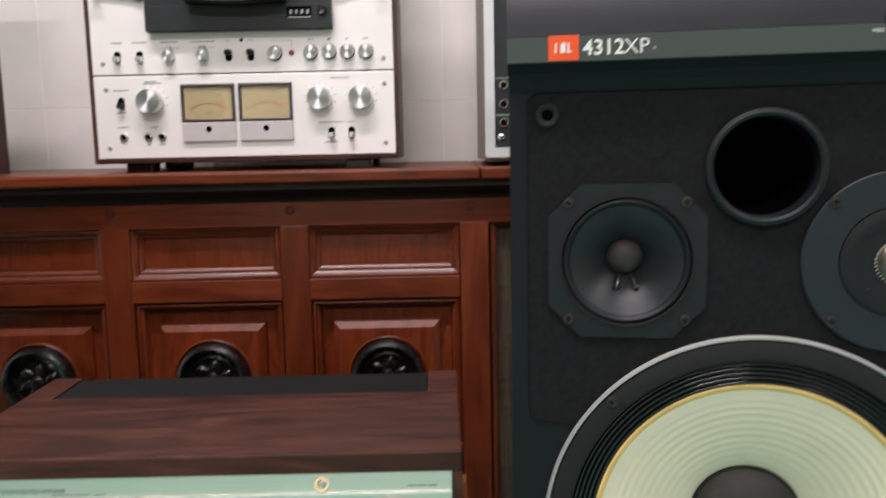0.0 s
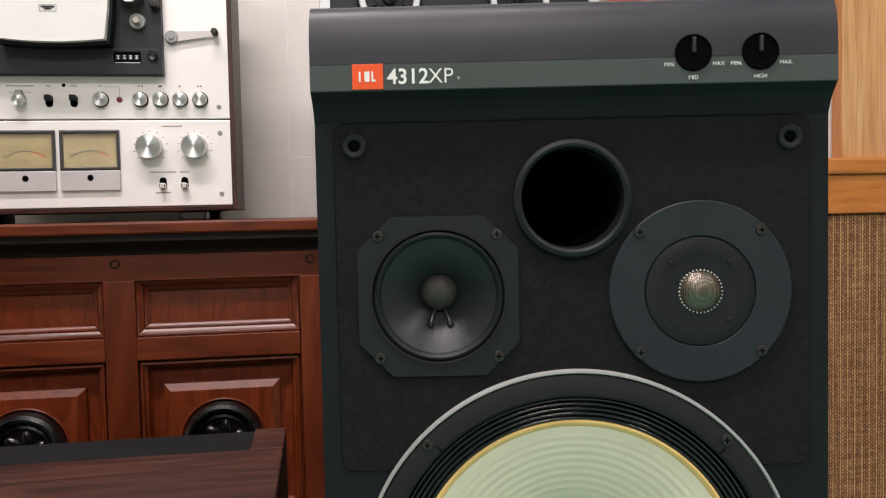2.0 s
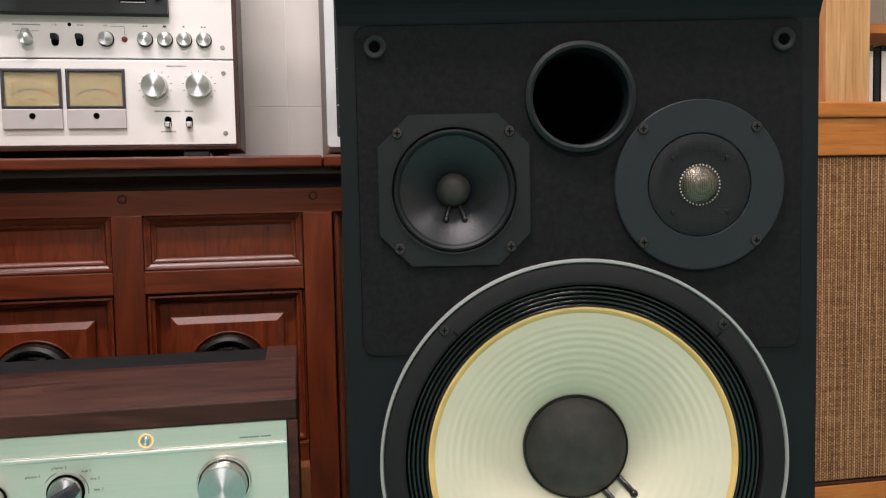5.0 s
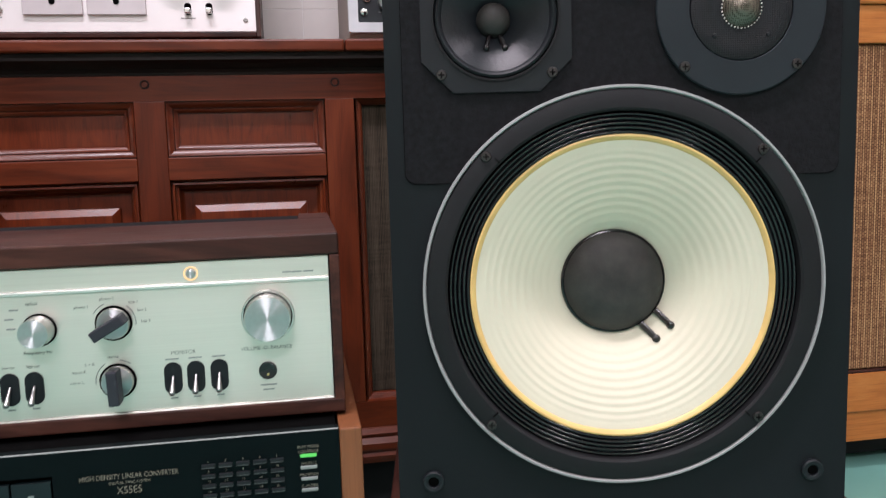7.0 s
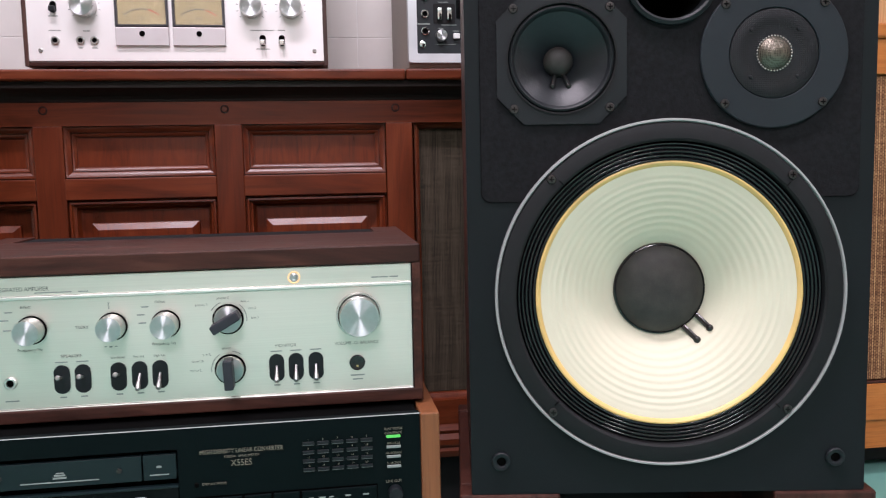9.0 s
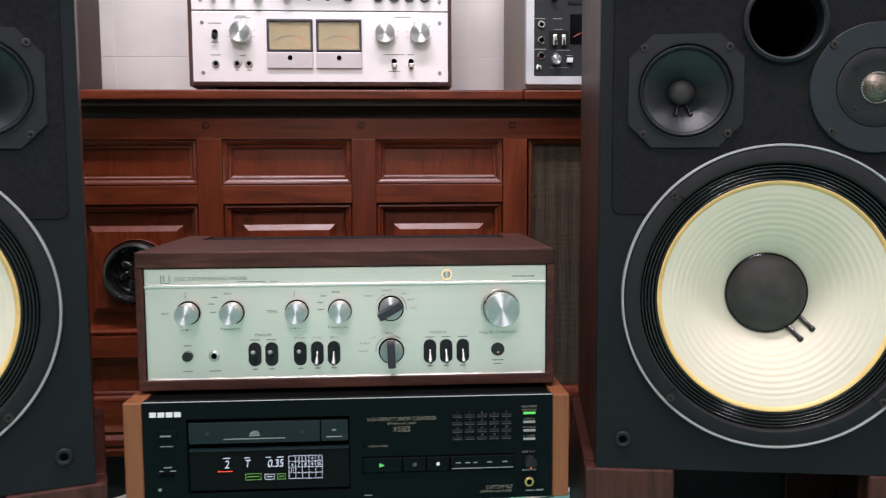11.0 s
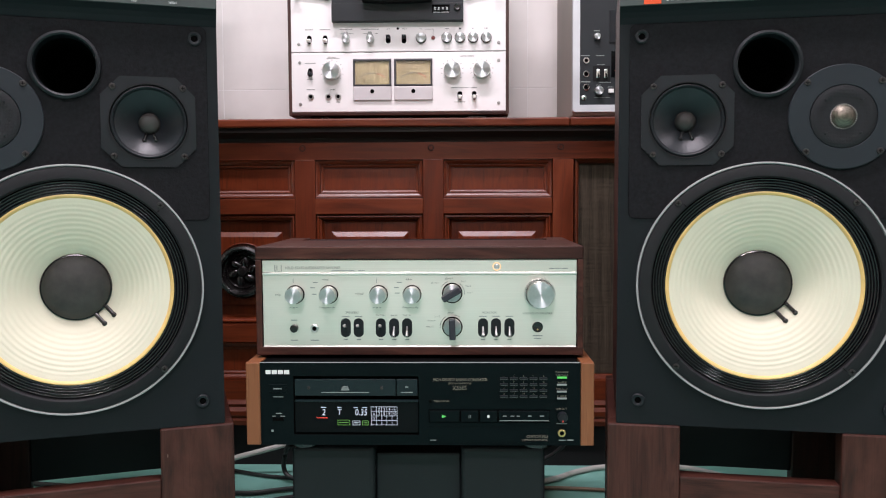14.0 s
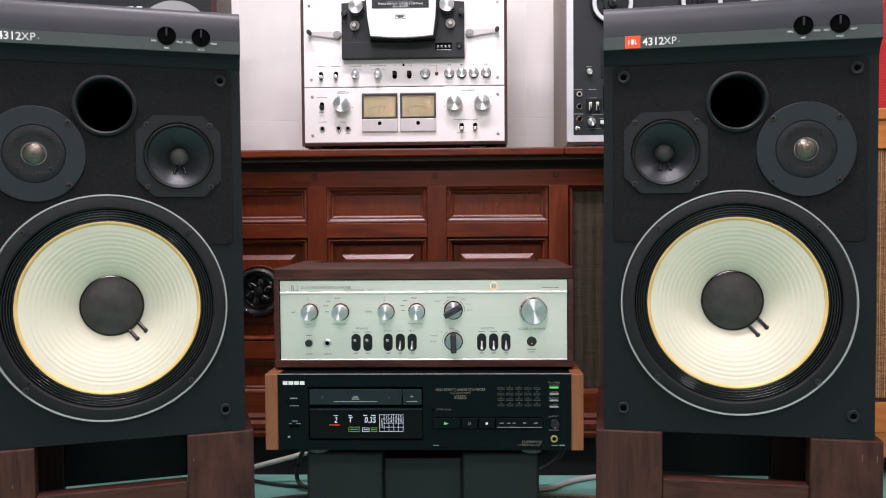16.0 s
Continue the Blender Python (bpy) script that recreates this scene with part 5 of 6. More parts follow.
    for nm, a, c in (("play_key", 589, 676), ("pause_key", 681, 731), ("stop_key", 736, 786), ("search_keys", 791, 938)):
        k = part(nm, bm_box((-0.25939 + 0.00046411 * (a)), (-0.25939 + 0.00046411 * (c)), -0.0026, 0.0, 0.04366, 0.05867, 0.0006), "cd_black", cd, "black transport key")
        zc = 0.05117
        if nm == "play_key":
            bm = bmesh.new()
            xa = 0.03068
            bm.faces.new([bm.verts.new(v) for v in ((xa, -0.0028, zc - 0.0024), (xa + 0.0062, -0.0028, zc), (xa, -0.0028, zc + 0.0024))])
            part("play_mark", bm, "led_green", k)
        elif nm == "pause_key":
            bars("pause_mark", [(0.06688, 0.06781, zc - 0.002, 0.004), (0.06920, 0.07013, zc - 0.002, 0.004)], -0.0026, "grey_print", k)
        elif nm == "stop_key":
            bars("stop_mark", [(0.09194, 0.09519, zc - 0.0016, 0.0034)], -0.0026, "white_print", k)
        else:
            bars("search_mark", [(0.11283, 0.11839, zc, 0.0012), (0.12304, 0.12861, zc, 0.0012), (0.13185, 0.13603, zc, 0.0012), (0.14671, 0.15181, zc, 0.0015), (0.16295, 0.16852, zc, 0.0015), (0.10865, 0.17502, 0.04507, 0.0010)], -0.0026, "grey_print", k)
    part("flap", bm_box(0.01165, 0.17687, -0.0006, 0.0002, 0.01506, 0.03616, 0.0003), "cd_black", cd, "black hinged flap")
    bars("flap_mark", [(0.01443, 0.02279, 0.01741, 0.0010)], -0.0006, "grey_print", cd)
    kn = part("level_knob", bm_lathe([(0.0066, 0), (0.0066, -0.009), (0.006, -0.0105), (0, -0.0105)], seg=32), "black_plastic", cd, "small black knob with red mark", True, (0.19312, 0.0, 0.05117))
    part("mark", bm_box(-0.0005, 0.0005, -0.0109, -0.0104, -0.0056, -0.0036), "led_red", kn)
    socket(cd, 0.1927, 0.0282, 0.0, 0.0053, "gold")
    bars("socket_print", [(0.18894, 0.19822, 0.01741, 0.0013), (0.20008, 0.20843, 0.01741, 0.0016), (0.18523, 0.20008, 0.04038, 0.0010)], 0.0, "grey_print", cd)
    return cd


disc_player()


def black_box():
    bx = thing("low_black_stand", pose(-0.217, 0.645, 0), "low matt black stand with a recessed middle", "stand")
    for s in (-1, 1):
        part("pillar", bm_box(*sorted((s * 0.0605, s * 0.177)), 0.0, 0.30, 0.0, 0.1996, 0.006, 3), "stand_black", bx)
    part("middle_panel", bm_box(-0.0603, 0.0603, 0.014, 0.29, 0.0, 0.187, 0.003), "stand_black", bx)
    return bx


black_box()


# ---- open-reel tape deck with meters ----
def tape_deck():
    dk = thing("reel_tape_deck", pose(-0.2835, 1.2, 0.7005), "silver open-reel tape deck with two meters in walnut case", "tape deck")
    w, top = 0.2240, 0.500
    for s in (-1, 1):
        part("case_side", bm_box(*sorted((s * (w - 0.0065), s * w)), -0.003, 0.115, 0.0135, top, 0.001), "walnut_z", dk, "walnut side panel")
    part("case_bottom", bm_box(-w + 0.0067, w - 0.0067, -0.003, 0.115, 0.0135, 0.0200, 0.001), "walnut_x", dk)
    part("case_top", bm_box(-w + 0.0067, w - 0.0067, -0.003, 0.115, top - 0.0065, top, 0.001), "walnut_x", dk)
    part("body", bm_box(-w + 0.0070, w - 0.0070, 0.01, 0.113, 0.0205, top - 0.007), "black_matt", dk)
    part("back_housing", bm_box(-w + 0.035, w - 0.035, 0.1135, 0.23, 0.0135, top - 0.03, 0.004), "black_matt", dk, "black rear housing")
    for x in (-0.165, 0.16):
        part("foot", bm_box(x - 0.019, x + 0.019, 0.012, 0.05, 0.0, 0.0133, 0.002), "black_gloss", dk, "low black foot")
        part("foot", bm_box(x - 0.019, x + 0.019, 0.18, 0.22, 0.0, 0.0133, 0.002), "black_gloss", dk)
    part("lower_panel", bm_box(-0.2183, 0.2183, -0.002, 0.009, 0.0208, 0.1395, 0.001), "deck_panel", dk, "satin silver panel")
    part("upper_panel", bm_box(-0.2183, 0.2183, -0.002, 0.009, 0.1415, top - 0.0075, 0.001), "deck_panel", dk, "satin silver panel")
    f = -0.002
    for cx, cy in ((113, 370), (822, 368), (113, 517), (822, 517), (110, 305), (822, 305), (105, 24), (822, 22)):
        panel_screw(dk, (round(-0.26486 + 0.00056960 * (cx), 4), round(0.33132 - 0.00056960 * (cy), 4))[0], (round(-0.26486 + 0.00056960 * (cx), 4), round(0.33132 - 0.00056960 * (cy), 4))[1], f)
    toggle(dk, -0.1794, 0.1006, f, True, "black_plastic")
    toggle(dk, -0.1806, 0.1661, f, True)
    toggle(dk, -0.1481, 0.1661, f, True)
    toggle(dk, -0.0199, 0.1661, f, False, "black_plastic")
    toggle(dk, 0.0120, 0.1661, f, False, "black_plastic")
    toggle(dk, 0.1247, 0.0522, f, True)
    toggle(dk, 0.1538, 0.0522, f, True)
    for cx in (151, 214, 249):
        socket(dk, (round(-0.26486 + 0.00056960 * (cx), 4), round(0.33132 - 0.00056960 * (491), 4))[0], (round(-0.26486 + 0.00056960 * (cx), 4), round(0.33132 - 0.00056960 * (491), 4))[1], f, 0.0062, "knob_side")
    for cx, r in ((228, 0.0176), (657, 0.0170), (762, 0.0170)):
        turned_knob(dk, (round(-0.26486 + 0.00056960 * (cx), 4), round(0.33132 - 0.00056960 * (402), 4))[0], (round(-0.26486 + 0.00056960 * (cx), 4), round(0.33132 - 0.00056960 * (402), 4))[1], f, r, 0.020, "large aluminium level knob", "level_knob")
        ticks = bmesh.new()
        for k in range(11):
            a = radians(-130 + 26 * k)
            t = bm_box(-0.0003, 0.0003, -0.0002, 0.0, 0.0205, 0.0236, bm=None)
            bmesh.ops.rotate(t, verts=t.verts, cent=(0, 0, 0), matrix=Matrix.Rotation(a, 3, "Y"))
            me = bpy.data.meshes.new("tick")
            t.to_mesh(me)
            t.free()
            ticks.from_mesh(me)
            bpy.data.meshes.remove(me)
        tagged(part("dial_ticks", ticks, "dark_print", dk, "", False, ((round(-0.26486 + 0.00056960 * (cx), 4), round(0.33132 - 0.00056960 * (402), 4))[0], f, (round(-0.26486 + 0.00056960 * (cx), 4), round(0.33132 - 0.00056960 * (402), 4))[1])), kind="stuff")
    for cx in (547, 638, 685, 731, 778):
        turned_knob(dk, (round(-0.26486 + 0.00056960 * (cx), 4), round(0.33132 - 0.00056960 * (287), 4))[0], (round(-0.26486 + 0.00056960 * (cx), 4), round(0.33132 - 0.00056960 * (287), 4))[1], f, 0.0096, 0.009, "round push button", "push_button", True, seg=36)
    part("record_lamp", bm_lathe([(0.0040, 0), (0.0038, -0.0018), (0, -0.0026)], seg=20), "lamp_red", dk, "small dark red lamp", True, (0.07120, f, 0.16784))
    part("pause_lamp", bm_lathe([(0.0026, 0), (0.0022, -0.001), (0, -0.001)], seg=14), "deep_black", dk, "", False, (-0.00057, f, 0.18721))
    for cx in (280, 366):
        kn = turned_knob(dk, (round(-0.26486 + 0.00056960 * (cx), 4), round(0.33132 - 0.00056960 * (290), 4))[0], (round(-0.26486 + 0.00056960 * (cx), 4), round(0.33132 - 0.00056960 * (290), 4))[1], f, 0.0078, 0.014, "selector knob with a wedge pointer", "selector_knob", seg=32)
        bm = bmesh.new()
        lo = [bm.verts.new(v) for v in ((-0.0082, 0, 0.002), (0.0082, 0, 0.002), (0.0030, 0, 0.0145), (-0.0030, 0, 0.0145))]
        hi = [bm.verts.new((v.co.x * 0.9, -0.011, v.co.z * 0.92)) for v in lo]
        bm.faces.new(hi)
        for i in range(4):
            bm.faces.new((lo[i], lo[(i + 1) % 4], hi[(i + 1) % 4], hi[i]))
        part("pointer", bm, "silver_ring", kn)
    # meters
    for a in (304, 450.5):
        x0, x1 = (round(-0.26486 + 0.00056960 * (a), 4), round(0.33132 - 0.00056960 * (360), 4))[0], (round(-0.26486 + 0.00056960 * (a + 136), 4), round(0.33132 - 0.00056960 * (505), 4))[0]
        z1, z0 = (round(-0.26486 + 0.00056960 * (a), 4), round(0.33132 - 0.00056960 * (360), 4))[1], (round(-0.26486 + 0.00056960 * (a), 4), round(0.33132 - 0.00056960 * (505), 4))[1]
        zm = (round(-0.26486 + 0.00056960 * (a), 4), round(0.33132 - 0.00056960 * (456), 4))[1]
        mt = part("level_meter", bm_nest(x0, x1, zm, z1, [(0, f), (0, f - 0.0045), (0.0015, f - 0.0055), (0.0035, f - 0.0055), (0.0042, f - 0.001)], cap=False), "meter_bezel", dk, "square meter with a cream scale")
        part("scale", bm_box(x0 + 0.0042, x1 - 0.0042, f - 0.0014, f - 0.0008, zm + 0.0042, z1 - 0.0042), "vu_face", mt, "cream yellow scale")
        part("meter_plate", bm_box(x0, x1, f - 0.0052, f, z0, zm - 0.0008, 0.0007), "meter_silver", mt, "silver plate below the scale")
        part("zero_screw", bm_lathe([(0.0042, f - 0.0054), (0.0040, f - 0.0062), (0, f - 0.0062)], (x0 + x1) / 2, (round(-0.26486 + 0.00056960 * (a), 4), round(0.33132 - 0.00056960 * (474), 4))[1], 20), "deep_black", mt)
        xc = (x0 + x1) / 2
        yb = f - 0.0016
        arc, red, ticks = bmesh.new(), bmesh.new(), bmesh.new()
        for bm, d0, d1 in ((arc, -40, 14), (red, 14, 40)):
            ring = []
            for k in range(13):
                t = radians(d0 + (d1 - d0) * k / 12)
                ring.append([bm.verts.new((xc + q * math.sin(t), yb, zm - 0.014 + q * math.cos(t))) for q in (0.0400, 0.0413)])
            for p, q in zip(ring, ring[1:]):
                bm.faces.new((p[0], q[0], q[1], p[1]))
        for k in range(12):
            t = radians(-38 + 6.9 * k)
            q = 0.0440 if k % 2 else 0.0452
            dx, dz = 0.0003 * math.cos(t), -0.0003 * math.sin(t)
            pts = [(xc + 0.0413 * math.sin(t) - dx, zm - 0.014 + 0.0413 * math.cos(t) - dz), (xc + 0.0413 * math.sin(t) + dx, zm - 0.014 + 0.0413 * math.cos(t) + dz),
                   (xc + q * math.sin(t) + dx, zm - 0.014 + q * math.cos(t) + dz), (xc + q * math.sin(t) - dx, zm - 0.014 + q * math.cos(t) - dz)]
            ticks.faces.new([ticks.verts.new((x, yb, z)) for x, z in pts])
        part("scale_arc", arc, "dark_print", mt)
        part("red_arc", red, "red_print", mt)
        tagged(part("scale_ticks", ticks, "dark_print", mt), kind="stuff")
        lettering("meter_text", "VU", 0.0062, xc, yb, zm + 0.011, "dark_print", mt, "CENTER", 1.2)
        part("needle", bm_tube([(xc - 0.010, yb - 0.0006, zm + 0.0045), (xc - 0.0245, yb - 0.0006, zm + 0.0185)], 0.00022, 6), "dark_print", mt)
        pane = part("pane", bm_box(x0 + 0.0040, x1 - 0.0040, f - 0.0046, f - 0.0038, zm + 0.0040, z1 - 0.0040), "glass", mt, "clear meter glass")
        pane.visible_shadow = False
    # head block
    outline = [(-0.13215, 0.19917), (0.13215, 0.19917), (0.13215, 0.31765), (0.07690, 0.32334), (0.07519, 0.32847), (-0.07576, 0.32847), (-0.07747, 0.32334), (-0.13215, 0.31765)]
    hb = part("head_block", bm_plate(outline, [], -0.016, f), "deck_grey", dk, "black tape head block")
    part("block_step", bm_box(-0.13215, 0.13215, -0.019, -0.0161, 0.19945, 0.23391, 0.0006), "deck_grey", hb)
    cov = []
    for k in range(13):
        t = k / 12
        cov.append((-0.06607 + (0.06607 - -0.06607) * t, 0.24018 - 0.0042 * math.sin(math.pi * t)))
    cov += [(0.07120, 0.28005), (0.07348, 0.32448), (-0.07462, 0.32448), (-0.07234, 0.28005)]
    cv = part("head_cover", bm_plate(cov, [], -0.052, -0.0162), "white_print", hb, "white plastic head cover")
    part("cover_shadow", bm_plate([(x * 1.0 + (0.003 if x > 0 else -0.003), z - 0.004) for x, z in cov], [], -0.040, -0.0161), "black_plastic", hb)
    lb = part("name_plate", bm_box(-0.06209, 0.05810, -0.0526, -0.052, 0.29657, 0.32391), "deck_grey", cv, "black name plate")
    bars("maker_mark", [((-0.26486 + 0.00056960 * (440 + 11.5 * k)), (-0.26486 + 0.00056960 * (449 + 11.5 * k)), 0.31366, 0.0072) for k in range(4)], -0.0526, "white_print", lb)
    lettering("plate_text", "GLASS & X'TAL FERRITE HEAD", 0.0042, -0.00171, -0.0526, 0.30825, "grey_print", lb, "CENTER")
    lettering("plate_text", "THREE-MOTOR / DOUBLE CAPSTAN", 0.0054, -0.00171, -0.0526, 0.30369, "white_print", lb, "CENTER", 1.08)
    lettering("plate_text", "GX-650D", 0.0056, -0.00171, -0.0526, 0.29799, "white_print", lb, "CENTER", 1.5)
    bars("cover_emblem", [(-0.01253, 0.00854, 0.28233, 0.0006), (-0.01253, 0.00854, 0.27436, 0.0006), (-0.01253, -0.01196, 0.27436, 0.008), (0.00797, 0.00854, 0.27436, 0.008), (-0.01025, 0.00627, 0.27891, 0.0026), (-0.00684, 0.00285, 0.27663, 0.0018)], -0.052, "deck_grey", cv)
    for cx, cy, r, dp in ((292, 44, 0.0158, 0.022), (632, 42, 0.0158, 0.022)):
        turned_knob(hb, (round(-0.26486 + 0.00056960 * (cx), 4), round(0.33132 - 0.00056960 * (cy), 4))[0], (round(-0.26486 + 0.00056960 * (cx), 4), round(0.33132 - 0.00056960 * (cy), 4))[1], -0.016, r, dp, "silver capstan knob", "capstan_knob")
    for cx, cy in ((284, 110), (644, 107)):
        c = part("clear_knob", bm_lathe([(0.0104, 0), (0.0104, -0.005), (0.0098, -0.006), (0.0055, -0.006)], seg=32), "silver_ring", hb, "translucent roller knob", True, ((round(-0.26486 + 0.00056960 * (cx), 4), round(0.33132 - 0.00056960 * (cy), 4))[0], -0.016, (round(-0.26486 + 0.00056960 * (cx), 4), round(0.33132 - 0.00056960 * (cy), 4))[1]))
        part("knob_tip", bm_lathe([(0.0055, -0.006), (0.0052, -0.013), (0.0042, -0.0142), (0, -0.0142)], seg=24), "chrome", c, "", True)
    for cx, cy in ((245, 66), (684, 66)):
        part("guide_post", bm_lathe([(0.0062, 0), (0.0062, -0.012), (0.0052, -0.014), (0.003, -0.0142), (0, -0.0142)], seg=24), "screw", hb, "", True, ((round(-0.26486 + 0.00056960 * (cx), 4), round(0.33132 - 0.00056960 * (cy), 4))[0], -0.016, (round(-0.26486 + 0.00056960 * (cx), 4), round(0.33132 - 0.00056960 * (cy), 4))[1]))
    ct = part("counter", bm_box(0.06949, 0.10481, -0.0196, -0.019, 0.21398, 0.22993), "deep_black", hb, "four-digit tape counter")
    for k in range(4):
        part("digit_wheel", bm_box((-0.26486 + 0.00056960 * (592 + 14 * k)), (-0.26486 + 0.00056960 * (603 + 14 * k)), -0.0200, -0.0196, 0.21854, 0.22537), "deck_grey", ct)
        bars("digit", [((-0.26486 + 0.00056960 * (594.5 + 14 * k)), (-0.26486 + 0.00056960 * (600.5 + 14 * k)), 0.22024, 0.0009), ((-0.26486 + 0.00056960 * (594.5 + 14 * k)), (-0.26486 + 0.00056960 * (600.5 + 14 * k)), 0.22366, 0.0009), ((-0.26486 + 0.00056960 * (596.7 + 14 * k)), (-0.26486 + 0.00056960 * (598.7 + 14 * k)), 0.22024, 0.0040)], -0.0200, "white_print", ct)
    bars("counter_line", [(0.07120, 0.10367, 0.21455, 0.0008)], -0.0197, "white_print", ct)
    part("counter_reset", bm_lathe([(0.0068, 0), (0.0068, -0.003), (0.0055, -0.0045), (0.0025, -0.0035), (0, -0.0035)], seg=28), "black_gloss", hb, "black counter reset", True, (0.12019, -0.019, 0.22423))
    # tension arms
    for s, (px, pz), (tx, tz) in ((-1, (-0.1435, 0.2527), (-0.2033, 0.2573)), (1, (0.1435, 0.2527), (0.2022, 0.2584))):
        pv = part("tension_arm", bm_lathe([(0.0090, f), (0.0090, f - 0.006), (0.0078, f - 0.0075), (0.004, f - 0.0075), (0.0035, f - 0.009), (0, f - 0.009)], px, pz, 32), "silver_ring", dk, "slim silver tension arm", True)
        bm = bmesh.new()
        d = Vector((tx - px, 0, tz - pz)).normalized()
        nrm = Vector((-d.z, 0, d.x))
        p, t = Vector((px, 0, pz)), Vector((tx, 0, tz))
        base = [p + nrm * 0.0072, p - nrm * 0.0072, t - nrm * 0.0034, t + nrm * 0.0034]
        lo = [bm.verts.new((q.x, f - 0.0045, q.z)) for q in base]
        hi = [bm.verts.new((q.x, f - 0.0060, q.z)) for q in base]
        bm.faces.new(lo)
        bm.faces.new(hi)
        for i in range(4):
            bm.faces.new((lo[i], lo[(i + 1) % 4], hi[(i + 1) % 4], hi[i]))
        part("arm_blade", bm, "meter_silver", pv)
        part("arm_pin", bm_lathe([(0.0046, f - 0.004), (0.0046, f - 0.020), (0.0036, f - 0.0215), (0, f - 0.0215)], tx, tz, 24), "screw", pv, "", True)
    # print
    rows, letters = [], random.Random(7)
    for cx, cz, n in ((148, 256, 28), (205, 256, 36), (280, 256, 44), (366, 256, 62),
                      (150, 374, 38), (151, 467, 30), (230, 468, 18), (228, 353, 30), (684, 464, 62), (735, 464, 20), (684, 514, 36), (709, 353, 48), (149, 430, 22), (232, 358, 46), (214, 512, 10), (249, 512, 14)):
        x, end, z = -0.26486 + 0.00056960 * (cx - n / 2), -0.26486 + 0.00056960 * (cx + n / 2), 0.33132 - 0.00056960 * cz
        while x < end:
            wide = letters.uniform(0.0008, 0.0014)
            rows.append((x, min(x + wide, end), z, 0.0017))
            x += wide + letters.uniform(0.0003, 0.0006)
    for word, cx in (("CUE", 430), ("PAUSE", 488), ("REC", 547)):
        lettering("control_text", word, 0.0030, -0.26486 + 0.00056960 * cx, f, 0.18545, "dark_print", dk, "CENTER")
    for kind, cx in (("back", 638), ("stop", 685), ("play", 731), ("on", 778)):
        x, bm = -0.26486 + 0.00056960 * cx, bmesh.new()
        if kind == "stop":
            bm_box(x - 0.0022, x + 0.0022, f - 0.0003, f, 0.1848, 0.1874, bm=bm)
        else:
            d = -1 if kind == "back" else 1
            for k in ((0,) if kind == "play" else (-1, 1)):
                xc = x + k * 0.0020
                bm.faces.new([bm.verts.new((xc + d * px, f - 0.0003, 0.1861 + pz)) for px, pz in ((-0.0017, -0.0013), (0.0017, 0.0), (-0.0017, 0.0013))])
        part("control_mark", bm, "dark_print", dk)
    rows += [(0.05297, 0.07120, 0.18493, 0.0005), (0.07092, 0.07148, 0.17297, 0.012), (-0.11791, -0.10879, 0.17752, 0.0006), (-0.10082, -0.09057, 0.17752, 0.0006), (-0.07120, -0.06152, 0.17752, 0.0006), (-0.05069, -0.04044, 0.17752, 0.0006)]
    bars("panel_print", rows, f, "panel_print", dk)
    return dk


tape_deck()


